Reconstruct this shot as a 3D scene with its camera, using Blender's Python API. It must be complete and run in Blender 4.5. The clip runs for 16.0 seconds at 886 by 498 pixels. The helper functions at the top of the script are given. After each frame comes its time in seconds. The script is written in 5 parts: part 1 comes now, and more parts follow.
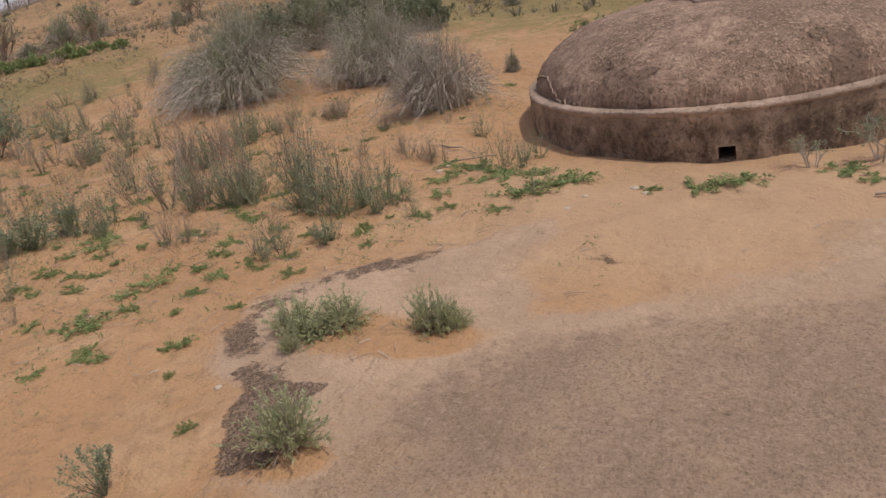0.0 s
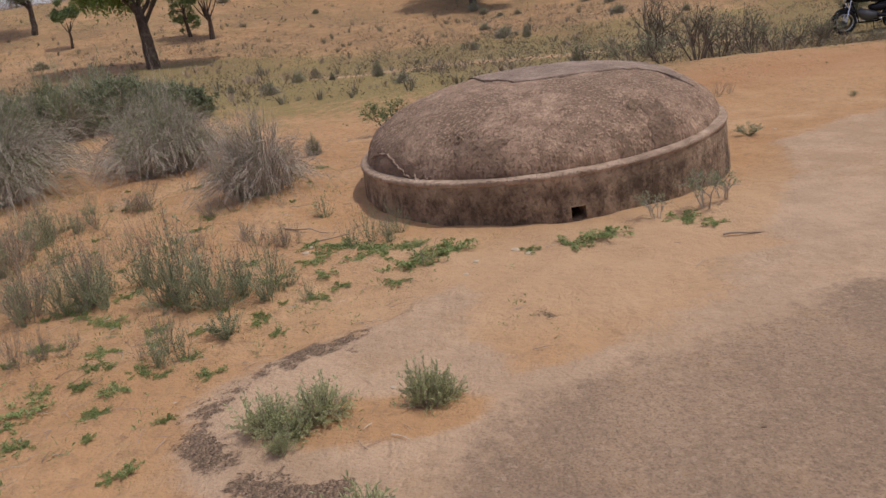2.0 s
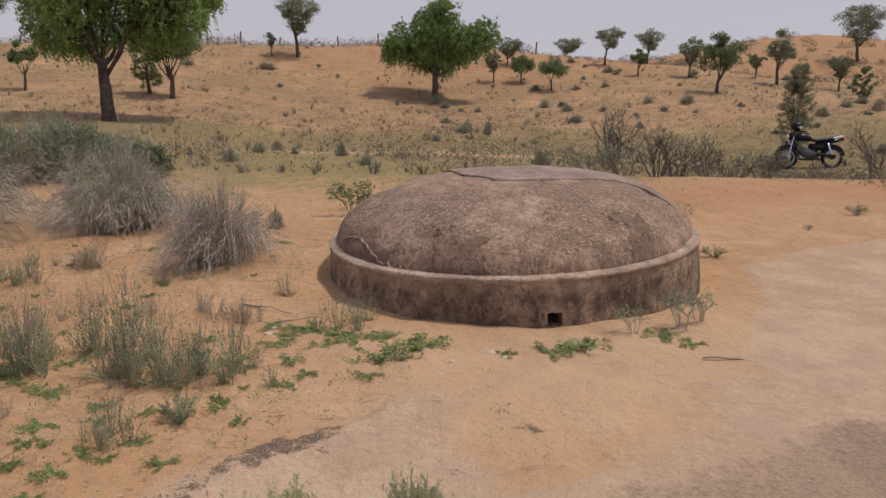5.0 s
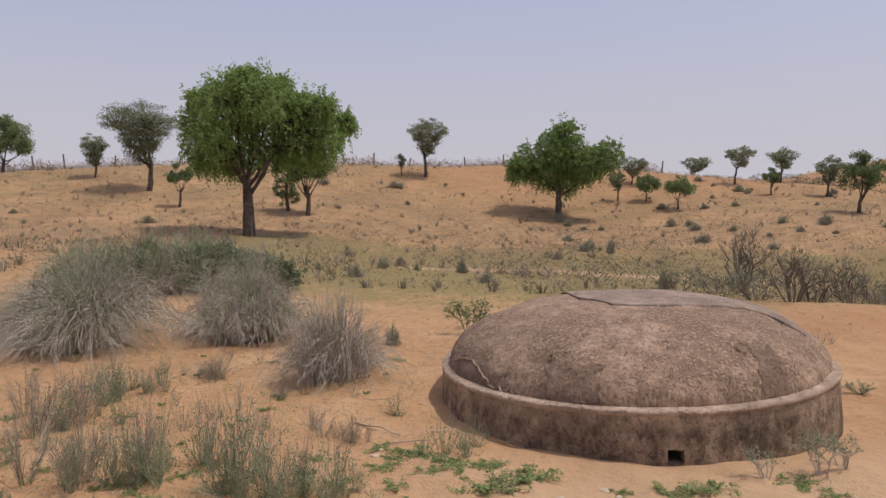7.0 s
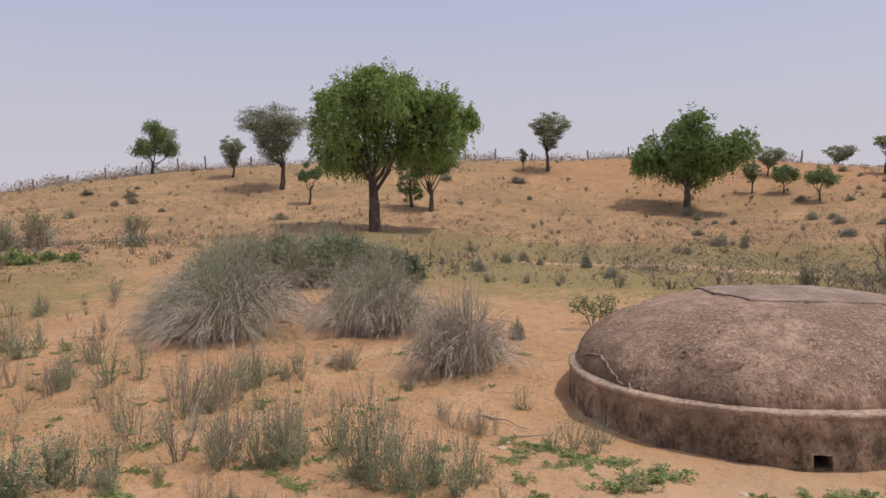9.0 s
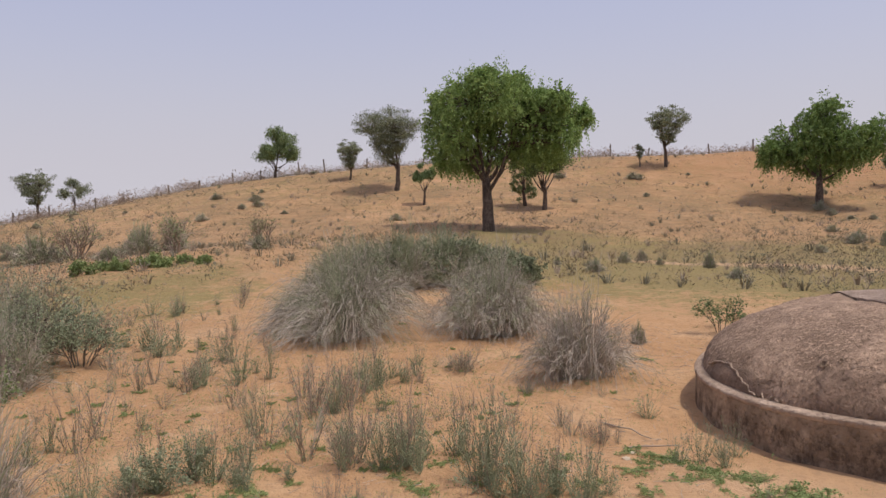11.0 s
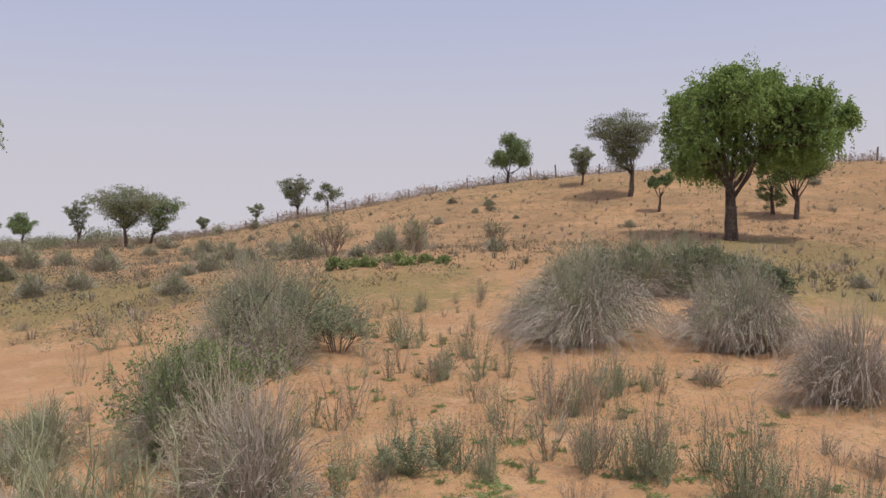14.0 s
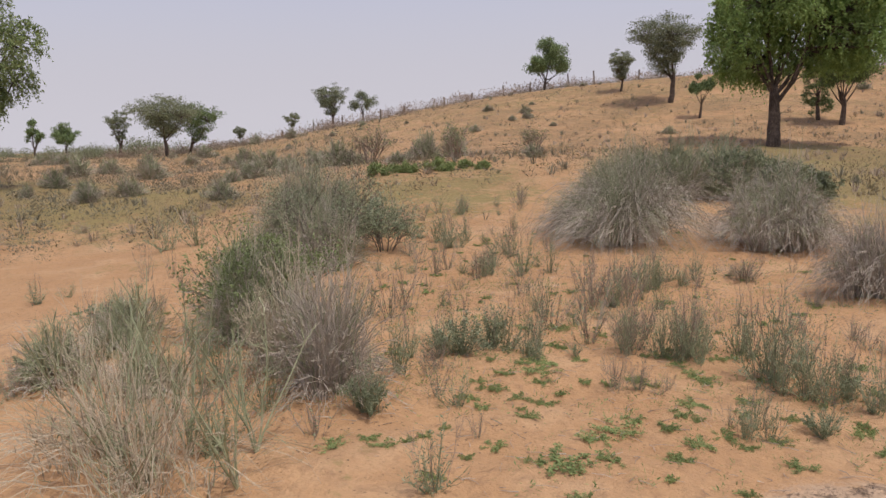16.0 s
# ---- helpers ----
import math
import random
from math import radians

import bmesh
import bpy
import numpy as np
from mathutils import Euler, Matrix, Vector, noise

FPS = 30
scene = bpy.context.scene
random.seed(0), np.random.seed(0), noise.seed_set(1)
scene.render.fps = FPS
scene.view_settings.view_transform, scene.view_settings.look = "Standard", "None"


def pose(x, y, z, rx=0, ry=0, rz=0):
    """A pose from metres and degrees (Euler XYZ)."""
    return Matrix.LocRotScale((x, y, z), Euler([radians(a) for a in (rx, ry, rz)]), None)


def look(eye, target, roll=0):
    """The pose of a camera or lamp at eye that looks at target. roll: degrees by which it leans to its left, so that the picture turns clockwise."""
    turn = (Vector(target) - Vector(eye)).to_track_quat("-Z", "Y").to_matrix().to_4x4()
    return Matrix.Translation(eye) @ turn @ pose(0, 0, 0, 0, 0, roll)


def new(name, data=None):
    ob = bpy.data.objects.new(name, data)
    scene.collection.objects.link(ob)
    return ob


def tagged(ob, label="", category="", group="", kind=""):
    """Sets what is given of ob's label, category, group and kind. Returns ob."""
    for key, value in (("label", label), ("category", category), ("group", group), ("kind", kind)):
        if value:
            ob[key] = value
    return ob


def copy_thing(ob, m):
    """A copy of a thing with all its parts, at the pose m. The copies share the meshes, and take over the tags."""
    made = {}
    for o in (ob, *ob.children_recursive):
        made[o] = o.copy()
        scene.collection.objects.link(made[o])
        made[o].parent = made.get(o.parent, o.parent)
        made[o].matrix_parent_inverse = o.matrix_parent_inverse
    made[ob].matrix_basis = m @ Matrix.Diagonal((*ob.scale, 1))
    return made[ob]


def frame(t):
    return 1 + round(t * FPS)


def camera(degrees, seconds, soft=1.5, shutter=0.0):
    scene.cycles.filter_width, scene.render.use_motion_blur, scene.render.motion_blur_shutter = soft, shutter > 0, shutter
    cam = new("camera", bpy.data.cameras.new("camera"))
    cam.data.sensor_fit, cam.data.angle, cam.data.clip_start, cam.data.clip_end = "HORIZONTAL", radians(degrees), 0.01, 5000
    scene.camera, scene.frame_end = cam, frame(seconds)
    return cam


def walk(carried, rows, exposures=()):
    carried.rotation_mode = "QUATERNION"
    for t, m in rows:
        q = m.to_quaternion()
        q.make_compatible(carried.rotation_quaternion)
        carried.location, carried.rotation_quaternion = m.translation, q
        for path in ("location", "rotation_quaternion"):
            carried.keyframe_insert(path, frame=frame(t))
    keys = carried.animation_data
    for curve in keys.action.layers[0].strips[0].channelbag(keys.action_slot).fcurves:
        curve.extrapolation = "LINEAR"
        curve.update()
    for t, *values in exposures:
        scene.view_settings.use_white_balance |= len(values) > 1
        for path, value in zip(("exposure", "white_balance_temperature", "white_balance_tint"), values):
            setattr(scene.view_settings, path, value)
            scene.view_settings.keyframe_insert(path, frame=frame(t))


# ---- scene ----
cam = camera(60.91, 16.0, soft=1.5)
PATH = [
    (0.0, pose(1.159, -0.251, 1.687, 67.90, 8.35, 15.34)),
    (0.5, pose(0.851, -0.339, 1.720, 68.98, 7.68, 8.14)),
    (1.0, pose(0.503, -0.321, 1.710, 70.76, 7.60, 3.90)),
    (1.5, pose(0.262, -0.322, 1.725, 71.73, 8.71, -0.47)),
    (2.0, pose(0.101, -0.303, 1.729, 71.63, 7.01, -6.40)),
    (2.5, pose(0.024, -0.237, 1.720, 72.16, 5.17, -9.56)),
    (3.0, pose(-0.064, -0.118, 1.735, 72.98, 4.76, -10.76)),
    (3.5, pose(-0.123, -0.074, 1.750, 75.75, -0.23, -10.02)),
    (3.7, pose(-0.145, -0.071, 1.748, 76.53, -0.20, -10.16)),
    (5.8, pose(-0.145, -0.068, 1.757, 79.90, 0.44, -7.46)),
    (6.0, pose(-0.115, -0.045, 1.775, 81.21, 0.44, -5.49)),
    (6.5, pose(-0.071, -0.032, 1.791, 84.01, -0.29, -2.54)),
    (7.0, pose(-0.070, -0.026, 1.800, 86.66, -0.21, -0.14)),
    (7.5, pose(-0.083, -0.034, 1.809, 88.64, -0.07, 1.95)),
    (8.0, pose(-0.098, -0.034, 1.797, 89.27, 0.36, 4.55)),
    (8.5, pose(-0.102, -0.023, 1.789, 87.66, 0.46, 6.94)),
    (9.0, pose(-0.110, -0.027, 1.782, 86.35, 0.44, 9.02)),
    (9.2, pose(-0.109, -0.026, 1.785, 86.00, 0.54, 9.77)),
    (11.3, pose(-0.177, -0.022, 1.837, 86.65, 1.36, 19.16)),
    (11.5, pose(-0.193, -0.029, 1.839, 86.96, 1.29, 20.34)),
    (12.0, pose(-0.223, -0.045, 1.841, 87.76, 1.08, 23.55)),
    (12.5, pose(-0.241, -0.063, 1.841, 88.33, 0.77, 26.37)),
    (13.0, pose(-0.252, -0.071, 1.845, 88.69, 0.67, 28.97)),
    (13.5, pose(-0.257, -0.073, 1.837, 88.69, 0.79, 31.09)),
    (14.0, pose(-0.281, -0.084, 1.802, 87.08, 0.55, 34.71)),
    (14.5, pose(-0.313, -0.114, 1.793, 83.87, 1.00, 41.56)),
    (15.0, pose(-0.322, -0.180, 1.793, 82.79, 1.17, 44.49)),
    (15.5, pose(-0.285, -0.298, 1.761, 81.85, 1.00, 40.98)),
    (16.0, pose(-0.192, -0.414, 1.730, 80.31, 0.85, 37.25)),
]
walk(cam, PATH, exposures=[(0.0, -0.09), (3.5, -0.07), (6.0, 0.05), (9.0, 0.16), (16.0, 0.20)])

# ---- light ----
SUN_EL, SUN_AZ = radians(67), radians(92)     # azimuth clockwise from +y
world = bpy.data.worlds.new("hazy_sky")
scene.world = world
world.use_nodes = True
wn, wl = world.node_tree.nodes, world.node_tree.links
sky = wn.new("ShaderNodeTexSky")
sky.sky_type = "NISHITA"
sky.sun_disc = False
sky.sun_elevation, sky.sun_rotation = SUN_EL, SUN_AZ
sky.dust_density, sky.air_density, sky.ozone_density = 4.0, 1.0, 1.5
haze = wn.new("ShaderNodeMix")
haze.data_type = "RGBA"
haze.inputs[0].default_value = 0.58
wl.new(sky.outputs[0], haze.inputs[6])
haze.inputs[7].default_value = (4.9, 4.8, 6.35, 1)
wl.new(haze.outputs[2], wn["Background"].inputs[0])
wn["Background"].inputs[1].default_value = 0.11
sun_data = bpy.data.lights.new("sun", "SUN")
sun_data.energy, sun_data.angle, sun_data.color = 2.1, radians(1.2), (1.0, 0.95, 0.88)
sun = new("sun", sun_data)
sun_from = Vector((math.cos(SUN_EL) * math.sin(SUN_AZ), math.cos(SUN_EL) * math.cos(SUN_AZ), math.sin(SUN_EL)))
sun.matrix_world = look(sun_from * 50, (0, 0, 0))


# ---- materials ----
def material(name, rough=0.9):
    m = bpy.data.materials.new(name)
    m.use_nodes = True
    b = m.node_tree.nodes["Principled BSDF"]
    b.inputs["Roughness"].default_value = rough
    b.inputs["Specular IOR Level"].default_value = 0.25
    return m, m.node_tree.nodes, m.node_tree.links, b


def node_noise(n, l, vec, scale, detail=5.0, rough=0.55, kind="FBM"):
    t = n.new("ShaderNodeTexNoise")
    t.inputs["Scale"].default_value, t.inputs["Detail"].default_value, t.inputs["Roughness"].default_value = scale, detail, rough
    l.new(vec, t.inputs["Vector"])
    return t.outputs["Fac"]


def node_ramp(n, l, fac, lo, hi):
    r = n.new("ShaderNodeMapRange")
    r.interpolation_type = "SMOOTHSTEP"
    r.inputs[1].default_value, r.inputs[2].default_value = lo, hi
    l.new(fac, r.inputs[0])
    return r.outputs[0]


def node_mix(n, l, fac, a, b, blend="MIX"):
    m = n.new("ShaderNodeMix")
    m.data_type, m.blend_type = "RGBA", blend
    for slot, v in ((0, fac), (6, a), (7, b)):
        if isinstance(v, bpy.types.NodeSocket):
            l.new(v, m.inputs[slot])
        elif slot == 0:
            m.inputs[0].default_value = v
        else:
            m.inputs[slot].default_value = (*v, 1)
    return m.outputs[2]


def node_math(n, l, op, a, b=0.0):
    m = n.new("ShaderNodeMath")
    m.operation = op
    for slot, v in ((0, a), (1, b)):
        if isinstance(v, bpy.types.NodeSocket):
            l.new(v, m.inputs[slot])
        else:
            m.inputs[slot].default_value = v
    return m.outputs[0]


def node_bump(n, l, b, height, strength, dist):
    u = n.new("ShaderNodeBump")
    u.inputs["Strength"].default_value, u.inputs["Distance"].default_value = strength, dist
    l.new(height, u.inputs["Height"])
    l.new(u.outputs[0], b.inputs["Normal"])


def plant_material(name, dark, light, scale=6.0, through_light=0.0):
    """Leaf or stem: two tones by island, by plant and by a soft noise."""
    m, n, l, b = material(name, 0.75)
    g, o = n.new("ShaderNodeNewGeometry"), n.new("ShaderNodeObjectInfo")
    fac = node_math(n, l, "ADD", node_math(n, l, "MULTIPLY", g.outputs["Random Per Island"], 0.65), node_math(n, l, "MULTIPLY", o.outputs["Random"], 0.35))
    col = node_mix(n, l, fac, dark, light)
    l.new(col, b.inputs["Base Color"])
    if through_light:
        t = n.new("ShaderNodeBsdfTranslucent")
        l.new(col, t.inputs[0])
        mx = n.new("ShaderNodeMixShader")
        mx.inputs[0].default_value = through_light
        l.new(b.outputs[0], mx.inputs[1])
        l.new(t.outputs[0], mx.inputs[2])
        l.new(mx.outputs[0], n["Material Output"].inputs[0])
    return m


def plain_material(name, color, rough=0.5, metal=0.0, vary=0.25, scale=20.0):
    m, n, l, b = material(name, rough)
    tc = n.new("ShaderNodeTexCoord")
    f = node_noise(n, l, tc.outputs["Object"], scale)
    l.new(node_mix(n, l, f, tuple(c * (1 - vary) for c in color), tuple(c * (1 + vary) for c in color)), b.inputs["Base Color"])
    b.inputs["Metallic"].default_value = metal
    return m


def sand_material():
    """Ochre dune sand with sparse green growth and the worn gravel apron of the tank."""
    m, n, l, b = material("sand", 0.95)
    p = n.new("ShaderNodeNewGeometry").outputs["Position"]
    big, mid, fine, grit = (node_noise(n, l, p, s, d) for s, d in ((0.25, 4), (1.7, 6), (14, 6), (70, 4)))
    sand = node_mix(n, l, node_ramp(n, l, big, 0.35, 0.65), (0.445, 0.256, 0.126), (0.50, 0.295, 0.149))
    sand = node_mix(n, l, node_ramp(n, l, mid, 0.45, 0.75), sand, (0.535, 0.338, 0.185))
    sand = node_mix(n, l, node_math(n, l, "MULTIPLY", node_ramp(n, l, fine, 0.47, 0.72), 0.5), sand, (0.31, 0.18, 0.10))
    sand = node_mix(n, l, node_math(n, l, "MULTIPLY", node_ramp(n, l, node_noise(n, l, p, 0.8, 10, 0.7), 0.52, 0.64), 0.45), sand, (0.385, 0.213, 0.104))
    sand = node_mix(n, l, node_math(n, l, "MULTIPLY", node_ramp(n, l, node_noise(n, l, p, 27, 5, 0.7), 0.54, 0.68), 0.32), sand, (0.22, 0.138, 0.082))
    # litter: small dark crumbs of leaf and droppings
    v = n.new("ShaderNodeTexVoronoi")
    v.inputs["Scale"].default_value = 21
    l.new(p, v.inputs["Vector"])
    crumbs = node_math(n, l, "MULTIPLY", node_math(n, l, "LESS_THAN", v.outputs["Distance"], 0.17), node_ramp(n, l, node_noise(n, l, p, 1.3, 5), 0.42, 0.60))
    litter = n.new("ShaderNodeAttribute")
    litter.attribute_name = "litter"
    sand = node_mix(n, l, node_math(n, l, "MULTIPLY", crumbs, litter.outputs["Fac"]), sand, (0.16, 0.105, 0.065))
    # low green growth
    green = n.new("ShaderNodeAttribute")
    green.attribute_name = "growth"
    gn = node_math(n, l, "ADD", node_math(n, l, "MULTIPLY", node_noise(n, l, p, 0.9, 8, 0.75), 0.5), node_math(n, l, "MULTIPLY", node_noise(n, l, p, 7.5, 7, 0.75), 0.5))
    gmask = node_ramp(n, l, node_math(n, l, "ADD", gn, node_math(n, l, "MULTIPLY", green.outputs["Fac"], 0.25)), 0.565, 0.68)
    gcol = node_mix(n, l, node_noise(n, l, p, 9, 4), (0.17, 0.155, 0.052), (0.31, 0.24, 0.10))
    sand = node_mix(n, l, node_math(n, l, "MULTIPLY", gmask, 0.88), sand, gcol)
    # thin dry cover on the dune faces
    dry = n.new("ShaderNodeAttribute")
    dry.attribute_name = "dry_cover"
    dn = node_math(n, l, "ADD", node_math(n, l, "MULTIPLY", node_noise(n, l, p, 0.35, 8, 0.7), 0.55), node_math(n, l, "MULTIPLY", node_noise(n, l, p, 3.4, 9, 0.8), 0.6))
    dmask = node_math(n, l, "MULTIPLY", node_ramp(n, l, dn, 0.47, 0.66), dry.outputs["Fac"])
    sand = node_mix(n, l, node_math(n, l, "MULTIPLY", dmask, 0.8), sand, node_mix(n, l, fine, (0.17, 0.108, 0.054), (0.32, 0.215, 0.112)))
    def layer(name):
        a = n.new("ShaderNodeAttribute")
        a.attribute_name = name
        return a.outputs["Fac"]

    def centred(f, k):
        return node_math(n, l, "MULTIPLY", node_math(n, l, "SUBTRACT", f, 0.5), k)
    sand = node_mix(n, l, node_math(n, l, "MULTIPLY", layer("red"), 0.7), sand, node_mix(n, l, mid, (0.36, 0.178, 0.083), (0.44, 0.235, 0.118)))
    sand = node_mix(n, l, node_math(n, l, "MULTIPLY", layer("track"), 0.75), sand, node_mix(n, l, mid, (0.485, 0.325, 0.198), (0.55, 0.372, 0.228)))
    # hard apron: pale near its edge, purple-grey where it is worn, sand blown over it in films
    film, speck, pebble = node_noise(n, l, p, 2.3, 10, 0.66), node_noise(n, l, p, 90, 3, 0.6), node_noise(n, l, p, 34, 5, 0.7)
    gr = node_math(n, l, "ADD", layer("gravel"), node_math(n, l, "ADD", centred(node_noise(n, l, p, 4.5, 12, 0.75), 1.5), centred(grit, 0.5)))
    grm = node_ramp(n, l, gr, 0.34, 0.80)
    vs = n.new("ShaderNodeTexVoronoi")
    vs.inputs["Scale"].default_value = 80
    l.new(p, vs.inputs["Vector"])
    pale = node_mix(n, l, node_ramp(n, l, film, 0.40, 0.62), (0.445, 0.310, 0.205), (0.535, 0.372, 0.245))
    worn = node_mix(n, l, node_ramp(n, l, node_noise(n, l, p, 1.1, 9, 0.62), 0.38, 0.64), (0.27, 0.190, 0.130), (0.37, 0.258, 0.172))
    wm = node_ramp(n, l, node_math(n, l, "ADD", layer("worn"), node_math(n, l, "ADD", centred(film, 1.7), centred(fine, 0.9))), 0.28, 0.82)
    crust = node_mix(n, l, wm, pale, worn)
    blown = node_math(n, l, "MULTIPLY", node_ramp(n, l, node_math(n, l, "ADD", node_noise(n, l, p, 0.85, 12, 0.72), centred(pebble, 0.25)), 0.49, 0.62), 0.75)
    crust = node_mix(n, l, blown, crust, node_mix(n, l, pebble, (0.38, 0.252, 0.150), (0.455, 0.30, 0.178)))
    rough_part = node_math(n, l, "ADD", node_math(n, l, "MULTIPLY", wm, 0.42), 0.16)
    crust = node_mix(n, l, node_math(n, l, "MULTIPLY", node_ramp(n, l, pebble, 0.50, 0.66), rough_part), crust, (0.165, 0.116, 0.084))
    crust = node_mix(n, l, node_math(n, l, "MULTIPLY", node_ramp(n, l, pebble, 0.47, 0.34), 0.45), crust, (0.47, 0.345, 0.245))
    crust = node_mix(n, l, node_math(n, l, "MULTIPLY", node_ramp(n, l, speck, 0.52, 0.66), rough_part), crust, (0.14, 0.10, 0.072))
    col = node_mix(n, l, node_math(n, l, "MULTIPLY", grm, 0.90), sand, crust)
    # loose dark grit along the broken rim
    rm = node_ramp(n, l, node_math(n, l, "ADD", layer("rim"), node_math(n, l, "ADD", centred(node_noise(n, l, p, 4.0, 10, 0.7), 2.2), centred(grit, 0.6))), 0.46, 0.66)
    dark = node_mix(n, l, vs.outputs["Color"], (0.10, 0.067, 0.044), (0.40, 0.272, 0.18))
    col = node_mix(n, l, node_math(n, l, "MULTIPLY", rm, 0.9), col, dark)
    l.new(col, b.inputs["Base Color"])
    h = node_math(n, l, "ADD", node_math(n, l, "MULTIPLY", fine, 0.6), node_math(n, l, "MULTIPLY", mid, 1.5))
    h = node_math(n, l, "ADD", h, node_math(n, l, "MULTIPLY", grit, 0.25))
    h = node_math(n, l, "ADD", h, node_math(n, l, "MULTIPLY", node_math(n, l, "MULTIPLY", vs.outputs["Distance"], rm), -0.5))
    node_bump(n, l, b, h, 0.9, 0.055)
    return m


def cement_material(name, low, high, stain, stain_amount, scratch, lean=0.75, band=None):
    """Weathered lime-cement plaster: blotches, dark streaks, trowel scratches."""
    m, n, l, b = material(name, 0.93)
    tc = n.new("ShaderNodeTexCoord")
    p = tc.outputs["Object"]
    st = n.new("ShaderNodeMapping")
    st.inputs["Scale"].default_value = (1, 1, lean)
    l.new(p, st.inputs[0])
    big, mid, fine = node_noise(n, l, p, 1.6, 7, 0.6), node_noise(n, l, p, 9, 8, 0.65), node_noise(n, l, p, 60, 5, 0.6)
    col = node_mix(n, l, node_ramp(n, l, mid, 0.37, 0.63), low, high)
    col = node_mix(n, l, node_math(n, l, "MULTIPLY", node_ramp(n, l, big, 0.42, 0.60), 0.75), col, tuple(c * 0.72 for c in low))
    pits = node_ramp(n, l, node_noise(n, l, p, 34, 6, 0.7), 0.53, 0.66)
    col = node_mix(n, l, node_math(n, l, "MULTIPLY", pits, 0.18), col, tuple(c * 0.45 for c in low))
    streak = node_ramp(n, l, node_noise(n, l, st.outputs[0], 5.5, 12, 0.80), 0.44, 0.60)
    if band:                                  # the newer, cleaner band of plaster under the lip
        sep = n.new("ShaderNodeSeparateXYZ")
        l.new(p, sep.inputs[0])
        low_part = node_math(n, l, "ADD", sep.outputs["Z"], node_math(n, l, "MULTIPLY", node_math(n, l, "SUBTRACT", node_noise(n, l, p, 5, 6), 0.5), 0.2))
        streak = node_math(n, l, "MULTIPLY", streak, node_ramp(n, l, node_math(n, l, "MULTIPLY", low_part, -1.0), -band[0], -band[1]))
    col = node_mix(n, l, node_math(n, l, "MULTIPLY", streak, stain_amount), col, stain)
    # scratches in two directions
    hs = None
    for ang in (0.5, -0.7):
        mp = n.new("ShaderNodeMapping")
        mp.inputs["Rotation"].default_value = (0.3, ang, 0.2)
        mp.inputs["Scale"].default_value = (40, 40, 8)
        l.new(p, mp.inputs[0])
        s = node_ramp(n, l, node_noise(n, l, mp.outputs[0], 1.0, 3, 0.5), 0.54, 0.66)
        hs = s if hs is None else node_math(n, l, "MAXIMUM", hs, s)
    area = node_ramp(n, l, node_noise(n, l, p, 1.9, 4), 0.32, 0.55)
    hs = node_math(n, l, "MULTIPLY", node_math(n, l, "MULTIPLY", hs, area), scratch)
    col = node_mix(n, l, node_math(n, l, "MULTIPLY", hs, 0.6), col, tuple(min(1, c * 1.4) for c in high))
    l.new(col, b.inputs["Base Color"])
    h = node_math(n, l, "ADD", node_math(n, l, "MULTIPLY", mid, 1.2), node_math(n, l, "MULTIPLY", fine, 0.5))
    h = node_math(n, l, "ADD", h, node_math(n, l, "MULTIPLY", hs, 0.4))
    h = node_math(n, l, "ADD", h, node_math(n, l, "MULTIPLY", pits, -0.35))
    node_bump(n, l, b, h, 0.9, 0.025)
    return m


SAND = sand_material()
DOME = cement_material("dome_plaster", (0.325, 0.216, 0.146), (0.50, 0.342, 0.234), (0.16, 0.103, 0.068), 0.5, 0.75)
PATCH = cement_material("patch_plaster", (0.25, 0.164, 0.112), (0.36, 0.243, 0.168), (0.13, 0.086, 0.06), 0.45, 0.25)
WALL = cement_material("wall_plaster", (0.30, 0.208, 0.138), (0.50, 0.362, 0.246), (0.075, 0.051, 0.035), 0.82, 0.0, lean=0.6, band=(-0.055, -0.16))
LIP = cement_material("lip_plaster", (0.47, 0.335, 0.24), (0.60, 0.44, 0.325), (0.24, 0.165, 0.115), 0.4, 0.0)
CAP = cement_material("cap_plaster", (0.34, 0.245, 0.185), (0.46, 0.34, 0.265), (0.17, 0.115, 0.085), 0.4, 0.3)
BARK = cement_material("bark", (0.095, 0.070, 0.054), (0.20, 0.152, 0.118), (0.04, 0.03, 0.024), 0.5, 0.6)
LEAF = plant_material("fresh_leaf", (0.135, 0.21, 0.062), (0.35, 0.455, 0.15), through_light=0.38)
LEAF_DULL = plant_material("dull_leaf", (0.13, 0.175, 0.07), (0.30, 0.355, 0.15), through_light=0.3)
LEAF_ACACIA = plant_material("acacia_leaf", (0.15, 0.165, 0.095), (0.31, 0.33, 0.20), through_light=0.3)
LEAF_DARK = plant_material("dark_leaf", (0.105, 0.15, 0.062), (0.26, 0.325, 0.14), through_light=0.2)
LEAF_GREY = plant_material("grey_green_leaf", (0.18, 0.21, 0.12), (0.38, 0.41, 0.26), through_light=0.3)
LEAF_PALE = plant_material("pale_grey_leaf", (0.36, 0.385, 0.205), (0.60, 0.61, 0.36), through_light=0.45)
LEAF_MAT = plant_material("creeper_leaf", (0.16, 0.205, 0.075), (0.34, 0.40, 0.16), through_light=0.2)
STEM_DRY = plant_material("dry_stem", (0.26, 0.222, 0.175), (0.58, 0.50, 0.41))
STEM_DARK = plant_material("dark_thorn_wood", (0.085, 0.067, 0.052), (0.23, 0.185, 0.145))
STEM_BROWN = plant_material("brown_stem", (0.21, 0.158, 0.120), (0.43, 0.34, 0.265))
SCRUB = plant_material("far_scrub_leaf", (0.13, 0.125, 0.085), (0.27, 0.245, 0.175))
